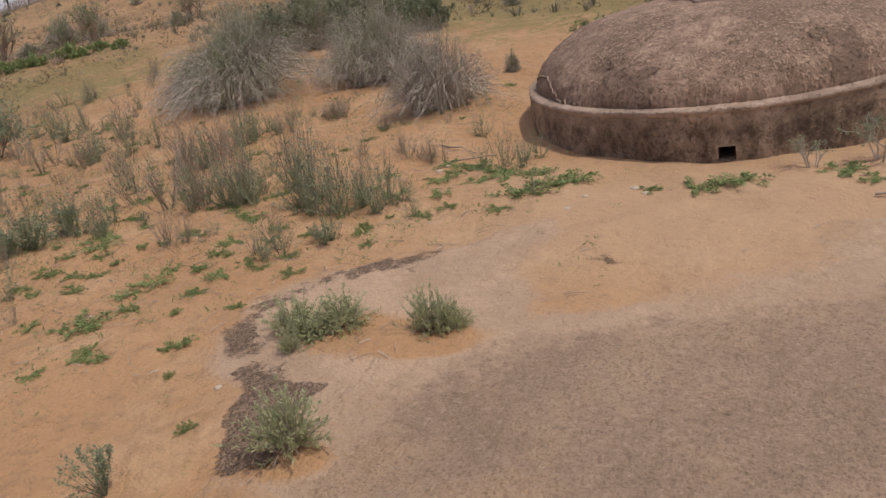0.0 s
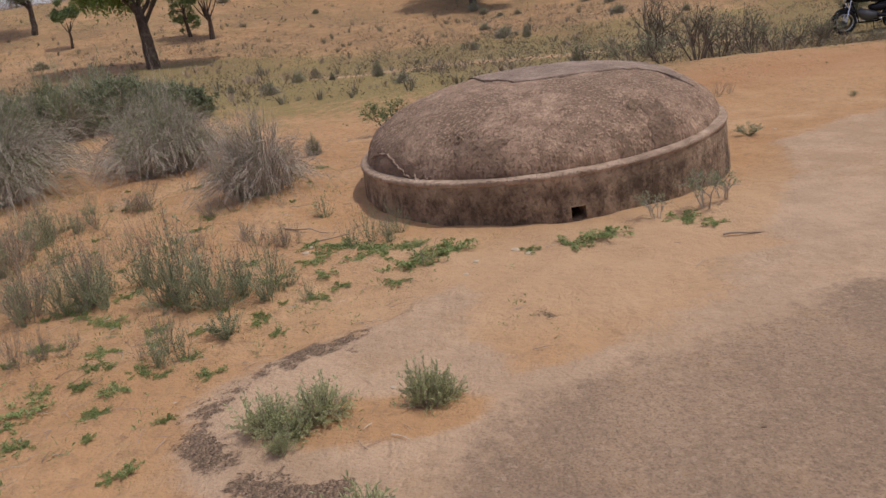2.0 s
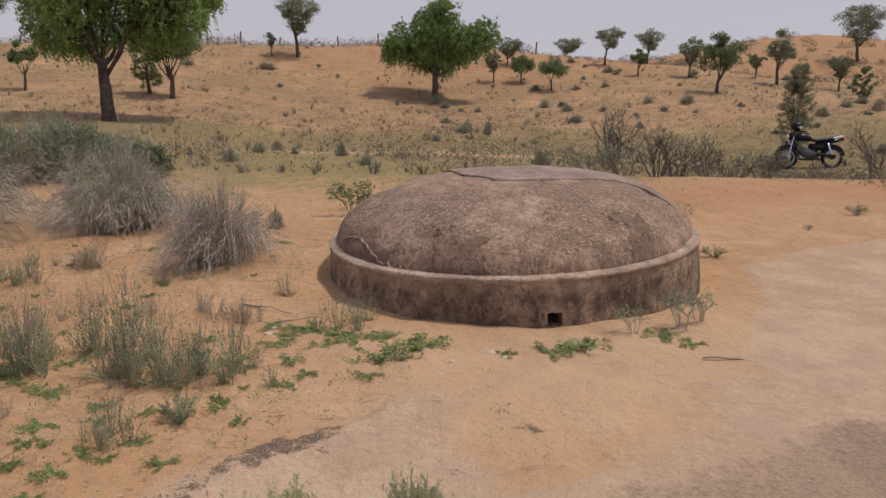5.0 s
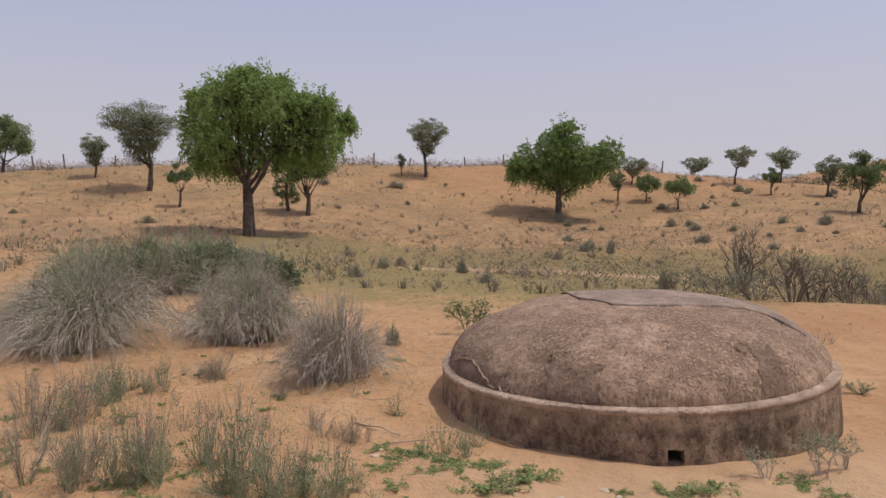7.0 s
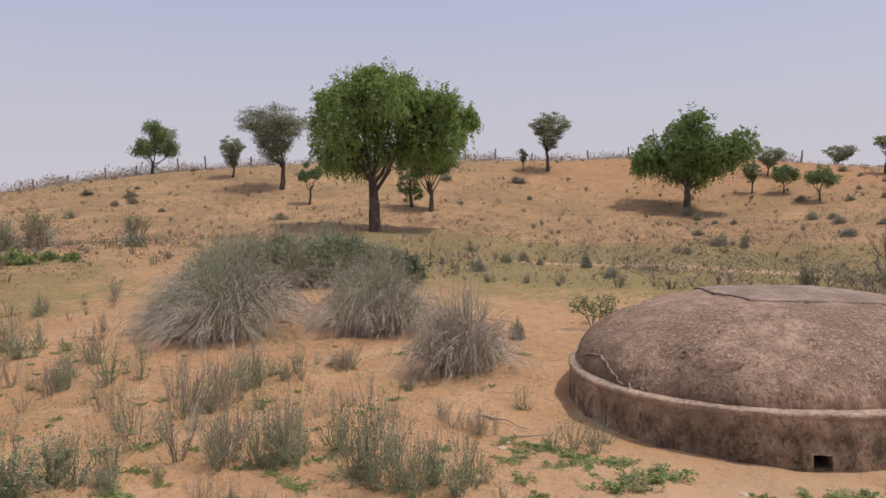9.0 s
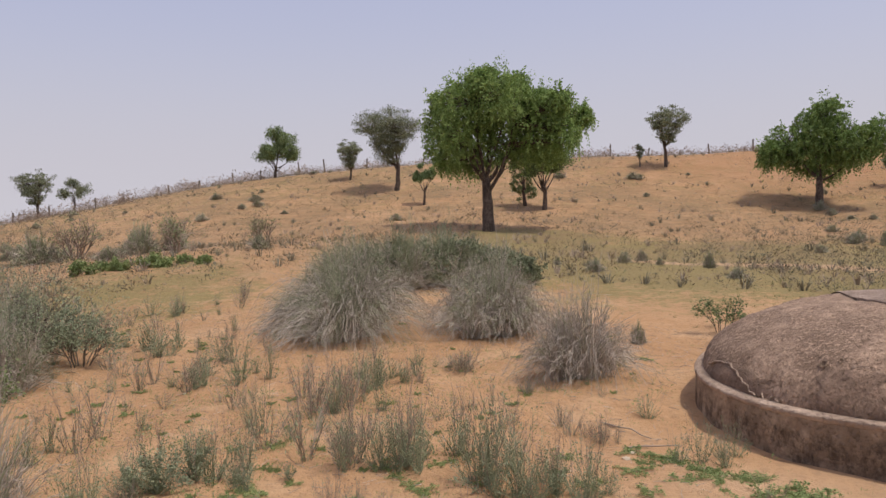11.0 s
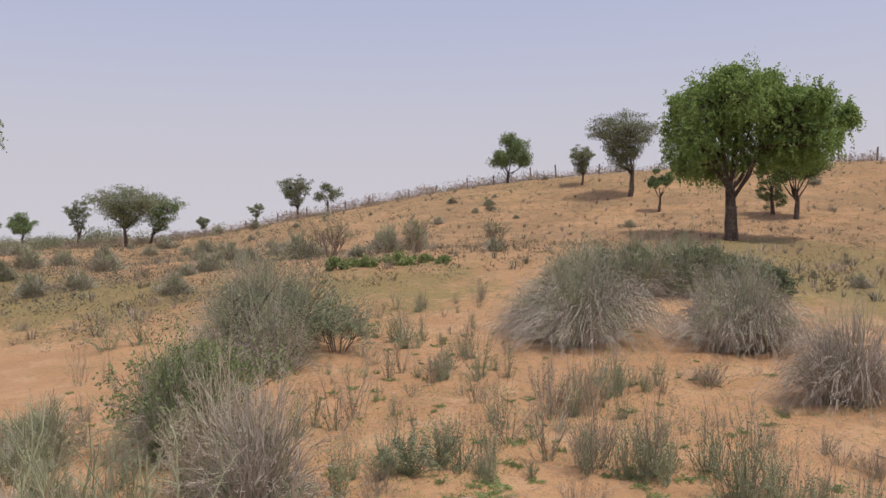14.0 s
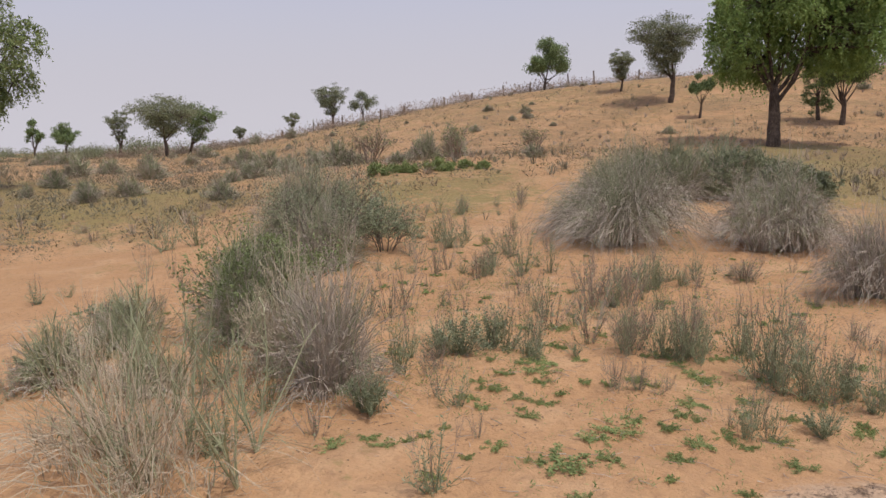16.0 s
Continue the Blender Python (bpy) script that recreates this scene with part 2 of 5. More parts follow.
FIELD = plant_material("field_leaf", (0.20, 0.195, 0.085), (0.34, 0.30, 0.15))
STEM_GREEN = plant_material("green_grey_stem", (0.17, 0.185, 0.10), (0.40, 0.41, 0.25))
STEM_LEAFY = plant_material("leafy_green_stem", (0.10, 0.125, 0.055), (0.25, 0.28, 0.135))
STRAW_DULL = plant_material("dull_straw", (0.15, 0.112, 0.068), (0.31, 0.24, 0.145))
STRAW = plant_material("straw_blade", (0.32, 0.265, 0.185), (0.62, 0.52, 0.38))

# ---- the lie of the land: broad swells as (x, y, spread, height) ----
HILLS = [
    (-1, 48, 9, 2.14), (-13, 50, 9, 2.02), (-25, 48, 10, 1.5), (-38, 50, 12, 2.15),
    (12, 52, 10, 2.97), (26, 56, 11, -1.14), (40, 60, 14, 6.8), (-1, 38, 7, 0.32),
    (-13, 37, 8, 0.35), (-24, 36, 8, 1.09), (8, 36, 7, -0.81), (18, 34, 8, 1.43),
    (-7, 28, 6, 0.37), (-14, 23, 6, 0.36), (-10, 14, 4, 0.71), (-20, 11, 6, 0),
    (-10, 4, 5, -0.36), (0, 20, 7, 0.21), (11, 16, 6, 0), (9, 10, 4, 0.05),
    (-4, 8, 4, 0.13), (2, 5, 4, -0.21), (-55, 40, 16, -0.98), (0, 0, 8, 0.33),
]
HILLS += [(12.4, 17.4, 3.5, -0.56), (5.6, 11.0, 0.9, 0.11), (7.2, 10.9, 0.9, 0.11), (8.8, 10.8, 0.9, 0.11), (10.4, 10.8, 0.9, 0.11)]


def swell(x, y):
    z = 0.0
    for a, b, s, k in HILLS:
        z = z + k * np.exp(-((x - a) ** 2 + (y - b) ** 2) / (2 * s * s))
    return z


def value_noise(x, y, cell, seed):
    """Smooth lattice noise on arrays, about -1 to 1."""
    x, y = np.asarray(x, float) / cell, np.asarray(y, float) / cell
    i, j = np.floor(x).astype(int), np.floor(y).astype(int)
    u, v = x - i, y - j
    u, v = u * u * (3 - 2 * u), v * v * (3 - 2 * v)

    def lat(a, b):
        h = np.sin(a * 127.1 + b * 311.7 + seed * 74.7) * 43758.5453
        return 2 * (h - np.floor(h)) - 1
    return (lat(i, j) * (1 - u) + lat(i + 1, j) * u) * (1 - v) + (lat(i, j + 1) * (1 - u) + lat(i + 1, j + 1) * u) * v


# the hard cement-and-gravel apron: its outer edge, and the darker worn middle
CRUST = [(-0.30, 1.40), (-0.46, 1.75), (-0.48, 1.91), (-0.68, 2.08), (-0.88, 2.37), (-0.90, 2.69), (-0.78, 2.95), (-0.49, 3.24), (-0.17, 3.37), (0.20, 3.66),
         (0.48, 3.82), (0.56, 3.55), (0.38, 3.15), (0.60, 2.66), (0.85, 2.70), (1.11, 2.84), (1.36, 2.95), (1.60, 3.12), (1.79, 3.20), (1.95, 3.68),
         (2.42, 3.70), (2.45, 4.05), (3.35, 5.3), (3.82, 6.40), (4.76, 6.85), (6.4, 7.4), (11, 8.6), (13, -8), (-1.2, -8), (-0.6, -1), (-0.25, 0.6), (0.1, 1.25)]
WORN = [(-0.1, 1.2), (0.12, 1.85), (0.58, 2.40), (1.24, 2.56), (1.9, 2.85), (2.64, 2.98), (3.28, 3.62), (5.0, 4.9), (12, 6.0), (12, -7), (-0.6, -7), (0.0, 0.4)]
GRIT = [(-0.30, 1.42), (-0.46, 1.75), (-0.48, 1.91), (-0.64, 2.10), (-0.36, 2.0), (-0.14, 1.98), (-0.20, 1.77), (-0.08, 1.45)]


def inside(poly, x, y):
    """Distance in metres to the edge of a plot: positive within it."""
    x, y = np.asarray(x, float), np.asarray(y, float)
    best, odd = np.full(x.shape, 1e9), np.zeros(x.shape, bool)
    for (ax, ay), (bx, by) in zip(poly, poly[1:] + poly[:1]):
        dx, dy = bx - ax, by - ay
        t = np.clip(((x - ax) * dx + (y - ay) * dy) / (dx * dx + dy * dy), 0, 1)
        best = np.minimum(best, (x - ax - t * dx) ** 2 + (y - ay - t * dy) ** 2)
        if dy:
            odd ^= ((ay > y) != (by > y)) & (x < ax + (y - ay) * dx / dy)
    return np.where(odd, 1, -1) * np.sqrt(best)


def drift(x, y):
    """Sand caught round the two clumps that grow on the apron."""
    a = np.exp(-(((x + 0.05 - 0.05 * np.sin(y * 9)) / 0.52) ** 2 + ((y - 2.36) / 0.25) ** 2) ** 2)
    return np.maximum(a, 0.8 * np.exp(-(((x + 0.1) / 0.22) ** 2 + ((y - 1.52) / 0.10) ** 2) ** 2))


def apron(x, y):
    """Above 0 on the hard apron, below 0 on loose sand."""
    wander = 0.05 * value_noise(x, y, 0.33, 21) + 0.03 * value_noise(x, y, 0.13, 22)
    return np.clip((inside(CRUST, x, y) + wander) / 0.35, -1, 1) - 1.6 * drift(x, y)


def relief(x, y):
    r = np.hypot(x, y)
    near = np.exp(-(r / 18.0) ** 2)
    hard = np.clip(apron(x, y) * 3 + 0.5, 0, 1)
    z = 0.034 * value_noise(x, y, 0.9, 1) + 0.022 * value_noise(x, y, 0.36, 2) + 0.016 * value_noise(x, y, 0.17, 3)
    z = z * near * (1 - 0.8 * hard) + 0.016 * hard * (r < 12) + 0.028 * drift(x, y)
    far = (1 - np.exp(-(r / 14.0) ** 2))
    z = z + far * (0.10 * value_noise(x, y, 3.1, 4) + 0.16 * value_noise(x, y, 7.0, 5) * np.clip(r / 40, 0, 1))
    return z


def land(x, y):
    return swell(x, y) + relief(x, y) - 0.034 * np.clip(np.hypot(x, y) - 60, 0, None)


def ground_z(x, y):
    return float(land(np.array([x]), np.array([y]))[0])


def axis(lo, fine_lo, fine_hi, hi, step, grow):
    a = list(np.arange(fine_lo, fine_hi, step))
    s, v = step, a[-1]
    while v < hi:
        s *= grow
        v += s
        a.append(v)
    s, v, pre = step, a[0], []
    while v > lo:
        s *= grow
        v -= s
        pre.append(v)
    return np.array(pre[::-1] + a)


def build_ground():
    xs, ys = axis(-2500, -6, 5, 2500, 0.045, 1.034), axis(-2500, 0.8, 8.0, 2500, 0.045, 1.034)
    X, Y = np.meshgrid(xs, ys)
    Z = land(X, Y)
    nx, ny = len(xs), len(ys)
    verts = np.stack([X, Y, Z], -1).reshape(-1, 3)
    idx = np.arange(nx * ny).reshape(ny, nx)
    faces = np.stack([idx[:-1, :-1], idx[:-1, 1:], idx[1:, 1:], idx[1:, :-1]], -1).reshape(-1, 4)
    me = bpy.data.meshes.new("ground")
    me.vertices.add(len(verts))
    me.vertices.foreach_set("co", verts.ravel())
    me.loops.add(faces.size)
    me.loops.foreach_set("vertex_index", faces.ravel())
    me.polygons.add(len(faces))
    me.polygons.foreach_set("loop_start", np.arange(0, faces.size, 4))
    me.polygons.foreach_set("use_smooth", np.ones(len(faces), bool))
    me.update()
    R = np.hypot(X, Y)
    ap = apron(X, Y)
    gravel = np.clip(ap * 1.1 + 0.5, 0, 1)
    worn = np.clip(inside(WORN, X, Y) / 0.5 + 0.5, 0, 1) * gravel
    out = inside(CRUST, X, Y)
    top_rim = np.exp(-((out - 0.10) / 0.13) ** 2) * 0.55 * np.clip((0.7 - X) / 0.8, 0, 1) * np.clip((Y - 1.9) / 0.2, 0, 1)
    rim = np.clip(np.maximum(np.clip(inside(GRIT, X, Y) / 0.08 + 0.5, 0, 1), top_rim), 0, 1)
    rim = np.maximum(rim, 0.36 * np.exp(-((X - 0.8) / 0.42) ** 4 - ((Y - 3.16 + 0.15 * (X - 0.8)) / 0.10) ** 2))
    red = np.exp(-((Y - 9.8 - 0.03 * X) / 0.9) ** 2) * np.clip((X - 3.6) / 1.0, 0, 1)
    red = np.maximum(red, 0.8 * np.clip((Y - 36) / 6, 0, 1) * np.clip((X + 7) / 8, 0, 1))
    field = np.clip((Y - 9.5) / 5, 0, 1) * np.clip((27 - Y) / 6, 0, 1) * np.clip((X + 9) / 4, 0, 1)
    field = np.maximum(field, np.exp(-(((X + 4.5) / 2.5) ** 2 + ((Y - 22.5) / 2.2) ** 2)) * 1.7)
    field = np.maximum(field, 0.75 * np.exp(-(((X + 9) / 3.0) ** 2 + ((Y - 10) / 2.6) ** 2)))
    field = np.maximum(field, 1.5 * np.exp(-(((X + 19) / 7.0) ** 2 + ((Y - 8) / 3.0) ** 2)))
    field = np.maximum(field, 0.4 * np.clip((R - 22) / 20, 0, 1))
    track = np.exp(-((Y - 17.3 + 0.12 * X - 0.02 * X * X - 0.25 * np.sin(X * 0.9)) / 0.42) ** 2) * np.clip((X + 2) / 1.5, 0, 1) * np.clip((13 - X) / 3, 0, 1)
    field = field * (1 - track)
    bare = np.exp(-((X - 1.7) / 2.0) ** 4 - ((Y - 3.9 - 0.5 * np.clip(X - 2, 0, 3)) / 1.1) ** 4)   # swept pale sand before the tank
    track = np.maximum(track, 0.8 * bare)
    litter = np.clip((-out - 0.3) / 0.6, 0, 1) * np.clip(np.maximum((0.1 - X) / 0.5, (Y - 7.5) / 1.0), 0, 1)
    for nm, arr in (("gravel", gravel), ("rim", rim), ("growth", np.clip(field, 0, 1.6)), ("litter", litter), ("worn", worn), ("red", red), ("track", track), ("dry_cover", np.clip((R - 9) / 12, 0, 1) * (1 - track) * (1 - 0.6 * red))):
        a = me.attributes.new(nm, "FLOAT", "POINT")
        a.data.foreach_set("value", arr.ravel().astype(np.float32))
    me.materials.append(SAND)
    tagged(new("ground", me), "ochre desert sand with gravel apron, sparse green growth and low dunes", "ground", kind="structure")


build_ground()


def build_backdrop():
    """An added glowing band that closes the plain, painted as pale horizon haze."""
    m = bpy.data.materials.new("glowing_haze_band")
    m.use_nodes = True
    n, l = m.node_tree.nodes, m.node_tree.links
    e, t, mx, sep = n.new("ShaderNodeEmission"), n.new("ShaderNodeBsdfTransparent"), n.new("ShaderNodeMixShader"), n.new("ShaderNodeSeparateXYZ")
    # emission stands in for the bright hazy sky, fading out upwards
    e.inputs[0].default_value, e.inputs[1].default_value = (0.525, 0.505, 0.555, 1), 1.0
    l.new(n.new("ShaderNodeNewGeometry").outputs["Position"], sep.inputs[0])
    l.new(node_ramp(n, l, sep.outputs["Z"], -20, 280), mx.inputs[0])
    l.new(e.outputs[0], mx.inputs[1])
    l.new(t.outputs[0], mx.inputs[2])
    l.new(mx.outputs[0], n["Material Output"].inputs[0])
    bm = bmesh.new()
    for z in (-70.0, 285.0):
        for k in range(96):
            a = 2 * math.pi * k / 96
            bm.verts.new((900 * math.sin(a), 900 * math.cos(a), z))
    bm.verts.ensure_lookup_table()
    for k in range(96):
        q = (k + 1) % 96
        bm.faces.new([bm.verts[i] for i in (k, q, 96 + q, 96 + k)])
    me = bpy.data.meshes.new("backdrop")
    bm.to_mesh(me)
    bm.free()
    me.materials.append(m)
    tagged(new("backdrop", me), "glowing band painted as pale dust haze along the far horizon", "backdrop", kind="structure")


build_backdrop()


# ---- mesh helpers ----
class Geo:
    """Gathers stems and leaves into one mesh."""

    def __init__(self):
        self.v, self.f = [], []

    def stem(self, pts, r0, r1, sides=3):
        base, k = len(self.v), len(pts)
        for i, p in enumerate(pts):
            d = (pts[min(i + 1, k - 1)] - pts[max(i - 1, 0)]).normalized()
            a = d.orthogonal().normalized()
            c = d.cross(a)
            r = r0 + (r1 - r0) * i / (k - 1)
            for s in range(sides):
                t = 2 * math.pi * s / sides
                self.v.append(p + a * (r * math.cos(t)) + c * (r * math.sin(t)))
        for i in range(k - 1):
            for s in range(sides):
                q = (s + 1) % sides
                self.f.append((base + i * sides + s, base + i * sides + q, base + (i + 1) * sides + q, base + (i + 1) * sides + s))
        self.f.append(tuple(base + (k - 1) * sides + s for s in range(sides)))

    def leaf(self, p, d, side, length, width):
        """A leaf folded along its rib."""
        b = len(self.v)
        up = d.cross(side) * (width * 0.35)
        self.v += [p, p + d * (length * 0.5) + side * width + up, p + d * length, p + d * (length * 0.5) - side * width + up]
        self.f += [(b, b + 1, b + 2), (b, b + 2, b + 3)]

    def mesh(self, name, mat, smooth=False):
        me = bpy.data.meshes.new(name)
        me.from_pydata([tuple(v) for v in self.v], [], self.f)
        if smooth:
            me.polygons.foreach_set("use_smooth", [True] * len(me.polygons))
        me.materials.append(mat)
        return me


def part(name, me, parent, label=""):
    ob = new(name, me)
    ob.parent = parent
    if label:
        tagged(ob, label)
    return ob


def thing(name, label, category, group=""):
    return tagged(new(name), label, category, group)


def rnd_dir(rng, lift=0.0):
    while True:
        v = Vector((rng.uniform(-1, 1), rng.uniform(-1, 1), rng.uniform(-1, 1)))
        if 0.05 < v.length < 1:
            v.normalize()
            v.z += lift
            return v.normalized()


def bow(rng, a, b, sag, n=5):
    """Points on a slightly crooked way from a to b."""
    d = (b - a).length
    mid = (a + b) * 0.5 + Vector((rng.uniform(-1, 1), rng.uniform(-1, 1), 0)) * d * 0.08 + Vector((0, 0, sag * d))
    return [a * (1 - t) ** 2 + mid * (2 * t * (1 - t)) + b * t * t + Vector((rng.uniform(-1, 1), rng.uniform(-1, 1), rng.uniform(-1, 1))) * d * 0.015 * (0 < i < n - 1)
            for i, t in enumerate(k / (n - 1) for k in range(n))]


# ---- trees ----
def tree(seed, h, w, style, leaf_mat, leaves, leaf_len, label, trunk_frac=0.38, off=0.0, trunk_r=None, name="tree", stems=1, lumps=()):
    """A tree at the origin; crown w wide, h high; styles: round, umbrella, column, lumpy."""
    rng = random.Random(seed)
    root = thing(name, label, "tree")
    wood, crown = Geo(), Geo()
    tr = trunk_r or h * 0.028
    fork = Vector((off * 0.15 + rng.uniform(-0.04, 0.04) * h, 0, h * trunk_frac))
    for k in range(stems):
        foot = Vector(((k - (stems - 1) / 2) * tr * 2.2, rng.uniform(-tr, tr), -0.15))
        pts = bow(rng, foot, fork + Vector(((k - (stems - 1) / 2) * h * 0.05, 0, 0)), 0.02, 7)
        wood.stem(pts, tr * 1.25, tr * 0.72, 8)
    clumps = []
    n_clumps = max(14, leaves // (38 if style == "umbrella" else 70))
    tries = 0
    lobes = []
    if style in ("round", "lumpy"):
        for x, z, r in lumps:
            lobes.append((Vector((x, rng.uniform(-0.5, 0.5) * math.sqrt(max(0.1, 1 - x * x)), z)), r))
        count = 0 if lumps else 8 if style == "round" else 6
        for k in range(count):
            a = 2 * math.pi * k / count + rng.uniform(-0.4, 0.4)
            rad = rng.uniform(0.4, 0.66)
            lobes.append((Vector((math.cos(a) * rad, math.sin(a) * rad, trunk_frac + (1 - trunk_frac) * rng.uniform(0.25, 0.62))), rng.uniform(0.24, 0.36)))
        if not lumps:
            lobes.append((Vector((-0.1, 0, 1 - 0.30 * w / 2 / h)), 0.28))
            lobes.append((Vector((0.15, 0.1, 0.72)), 0.34))
    while len(clumps) < n_clumps and tries < n_clumps * 60:
        tries += 1
        if lobes:
            c, r = rng.choice(lobes)
            p = rnd_dir(rng) * r * (w / 2) * rng.uniform(0.02, 1.0) ** 0.45 * 1.06
            q = Vector((c.x * w / 2 + off, c.y * w / 2, h * c.z)) + p
            if q.z > h * 0.97 or q.z < h * trunk_frac * 0.7:
                continue
        elif style == "umbrella":
            t = rng.random() ** 0.7
            a, rr = rng.uniform(0, 2 * math.pi), math.sqrt(rng.random())
            reach = 0.22 + 0.78 * t
            top = 1 - 0.20 * (rr * reach) ** 2 + 0.05 * math.sin(5 * a + seed)
            q = Vector((math.cos(a) * rr * reach * w / 2 + off, math.sin(a) * rr * reach * w / 2, h * (trunk_frac * 0.9 + (top - trunk_frac * 0.9) * (0.04 + 0.96 * t))))
        else:  # column
            t = rng.random()
            a, rr = rng.uniform(0, 2 * math.pi), math.sqrt(rng.random())
            wd = math.sin(math.pi * (0.12 + 0.83 * t)) ** 0.7
            q = Vector((math.cos(a) * rr * wd * w / 2 + off, math.sin(a) * rr * wd * w / 2, h * (0.08 + 0.92 * t)))
        clumps.append(q)
    # limbs reach out to groups of clumps, twigs to each of them
    heads = rng.sample(clumps, min(len(clumps), 9 if h > 2.5 else 6))
    centre = fork + Vector((off * 0.4, 0, 0))
    for q in heads:
        aim = fork.lerp(q, 0.72)
        wood.stem(bow(rng, fork - Vector((0, 0, rng.uniform(0, 0.12) * h)), aim, -0.10, 6), tr * 0.42, tr * 0.13, 5)
    joints = [fork.lerp(q, t) for q in heads for t in (0.45, 0.72)] + [fork]
    for q in clumps:
        j = min(joints, key=lambda s: (s - q).length + (0.4 * h if s.z > q.z + 0.1 * h else 0))
        wood.stem(bow(rng, j, q, 0.04, 4), tr * 0.13, tr * 0.03, 3)
    if lumps:
        # drooping sprays: a thin twig each, with leaflets down its length
        for k in range(leaves // 13):
            c, r = rng.choice(lobes)
            u = rnd_dir(rng, 0.12)
            q = Vector((c.x * w / 2 + off, c.y * w / 2, h * c.z)) + u * r * (w / 2) * rng.random() ** 0.30
            out = Vector((u.x, u.y, u.z + rng.uniform(0.0, 0.9))) * 0.6 + rnd_dir(rng) * 0.5
            ln = rng.uniform(0.03, 0.075) * w
            sag = rng.uniform(0.2, 1.2) if u.z > 0.2 else rng.uniform(0.6, 1.5)
            if k % 14 == 0:               # young shoots stand out of the crown
                ln, sag, q = ln * 1.5, rng.uniform(0.0, 0.5), q + u * 0.03 * w
            for i in range(13):
                t = (i + rng.random()) / 13
                p = q + out * (ln * t) - Vector((0, 0, ln * sag * t * t)) + rnd_dir(rng) * 0.12 * ln
                d = (out * (1 - t) + rnd_dir(rng) * 0.8 - Vector((0, 0, 0.4 * sag + t * 0.6))).normalized()
                crown.leaf(p, d, d.cross(rnd_dir(rng)).normalized(), leaf_len * rng.uniform(0.7, 1.5), leaf_len * rng.uniform(0.22, 0.40))
    spread = (0.062 if leaf_mat in (LEAF, LEAF_DULL) else 0.10 if leaves > 6000 else 0.11) * w
    flat = 0.45 if style == "umbrella" else 0.8
    for q in () if lumps else clumps:
        for k in range(leaves // len(clumps)):
            g = rnd_dir(rng) * spread * rng.random() ** 0.5
            g.z *= flat
            p = q + g
            d = rnd_dir(rng, -0.6 if leaf_mat in (LEAF, LEAF_DULL) else 0.15)
            crown.leaf(p, d, d.cross(rnd_dir(rng)).normalized(), leaf_len * rng.uniform(0.6, 1.3), leaf_len * rng.uniform(0.20, 0.36))
    part("trunk", wood.mesh("trunk", BARK, True), root)
    part("crown", crown.mesh("crown", leaf_mat), root)
    return root


def put(root, x, y, turn=0.0, scale=1.0, sink=0.0):
    root.matrix_basis = pose(x, y, ground_z(x, y) - sink, 0, 0, turn) @ Matrix.Scale(scale, 4)
    return root


KHEJRI = "leafy fresh-green khejri tree with a bare dark trunk, on sand"
ACACIA = "grey-green flat-topped acacia tree standing on the dune"
SMALL = "small dark-green thorn tree standing on sand"
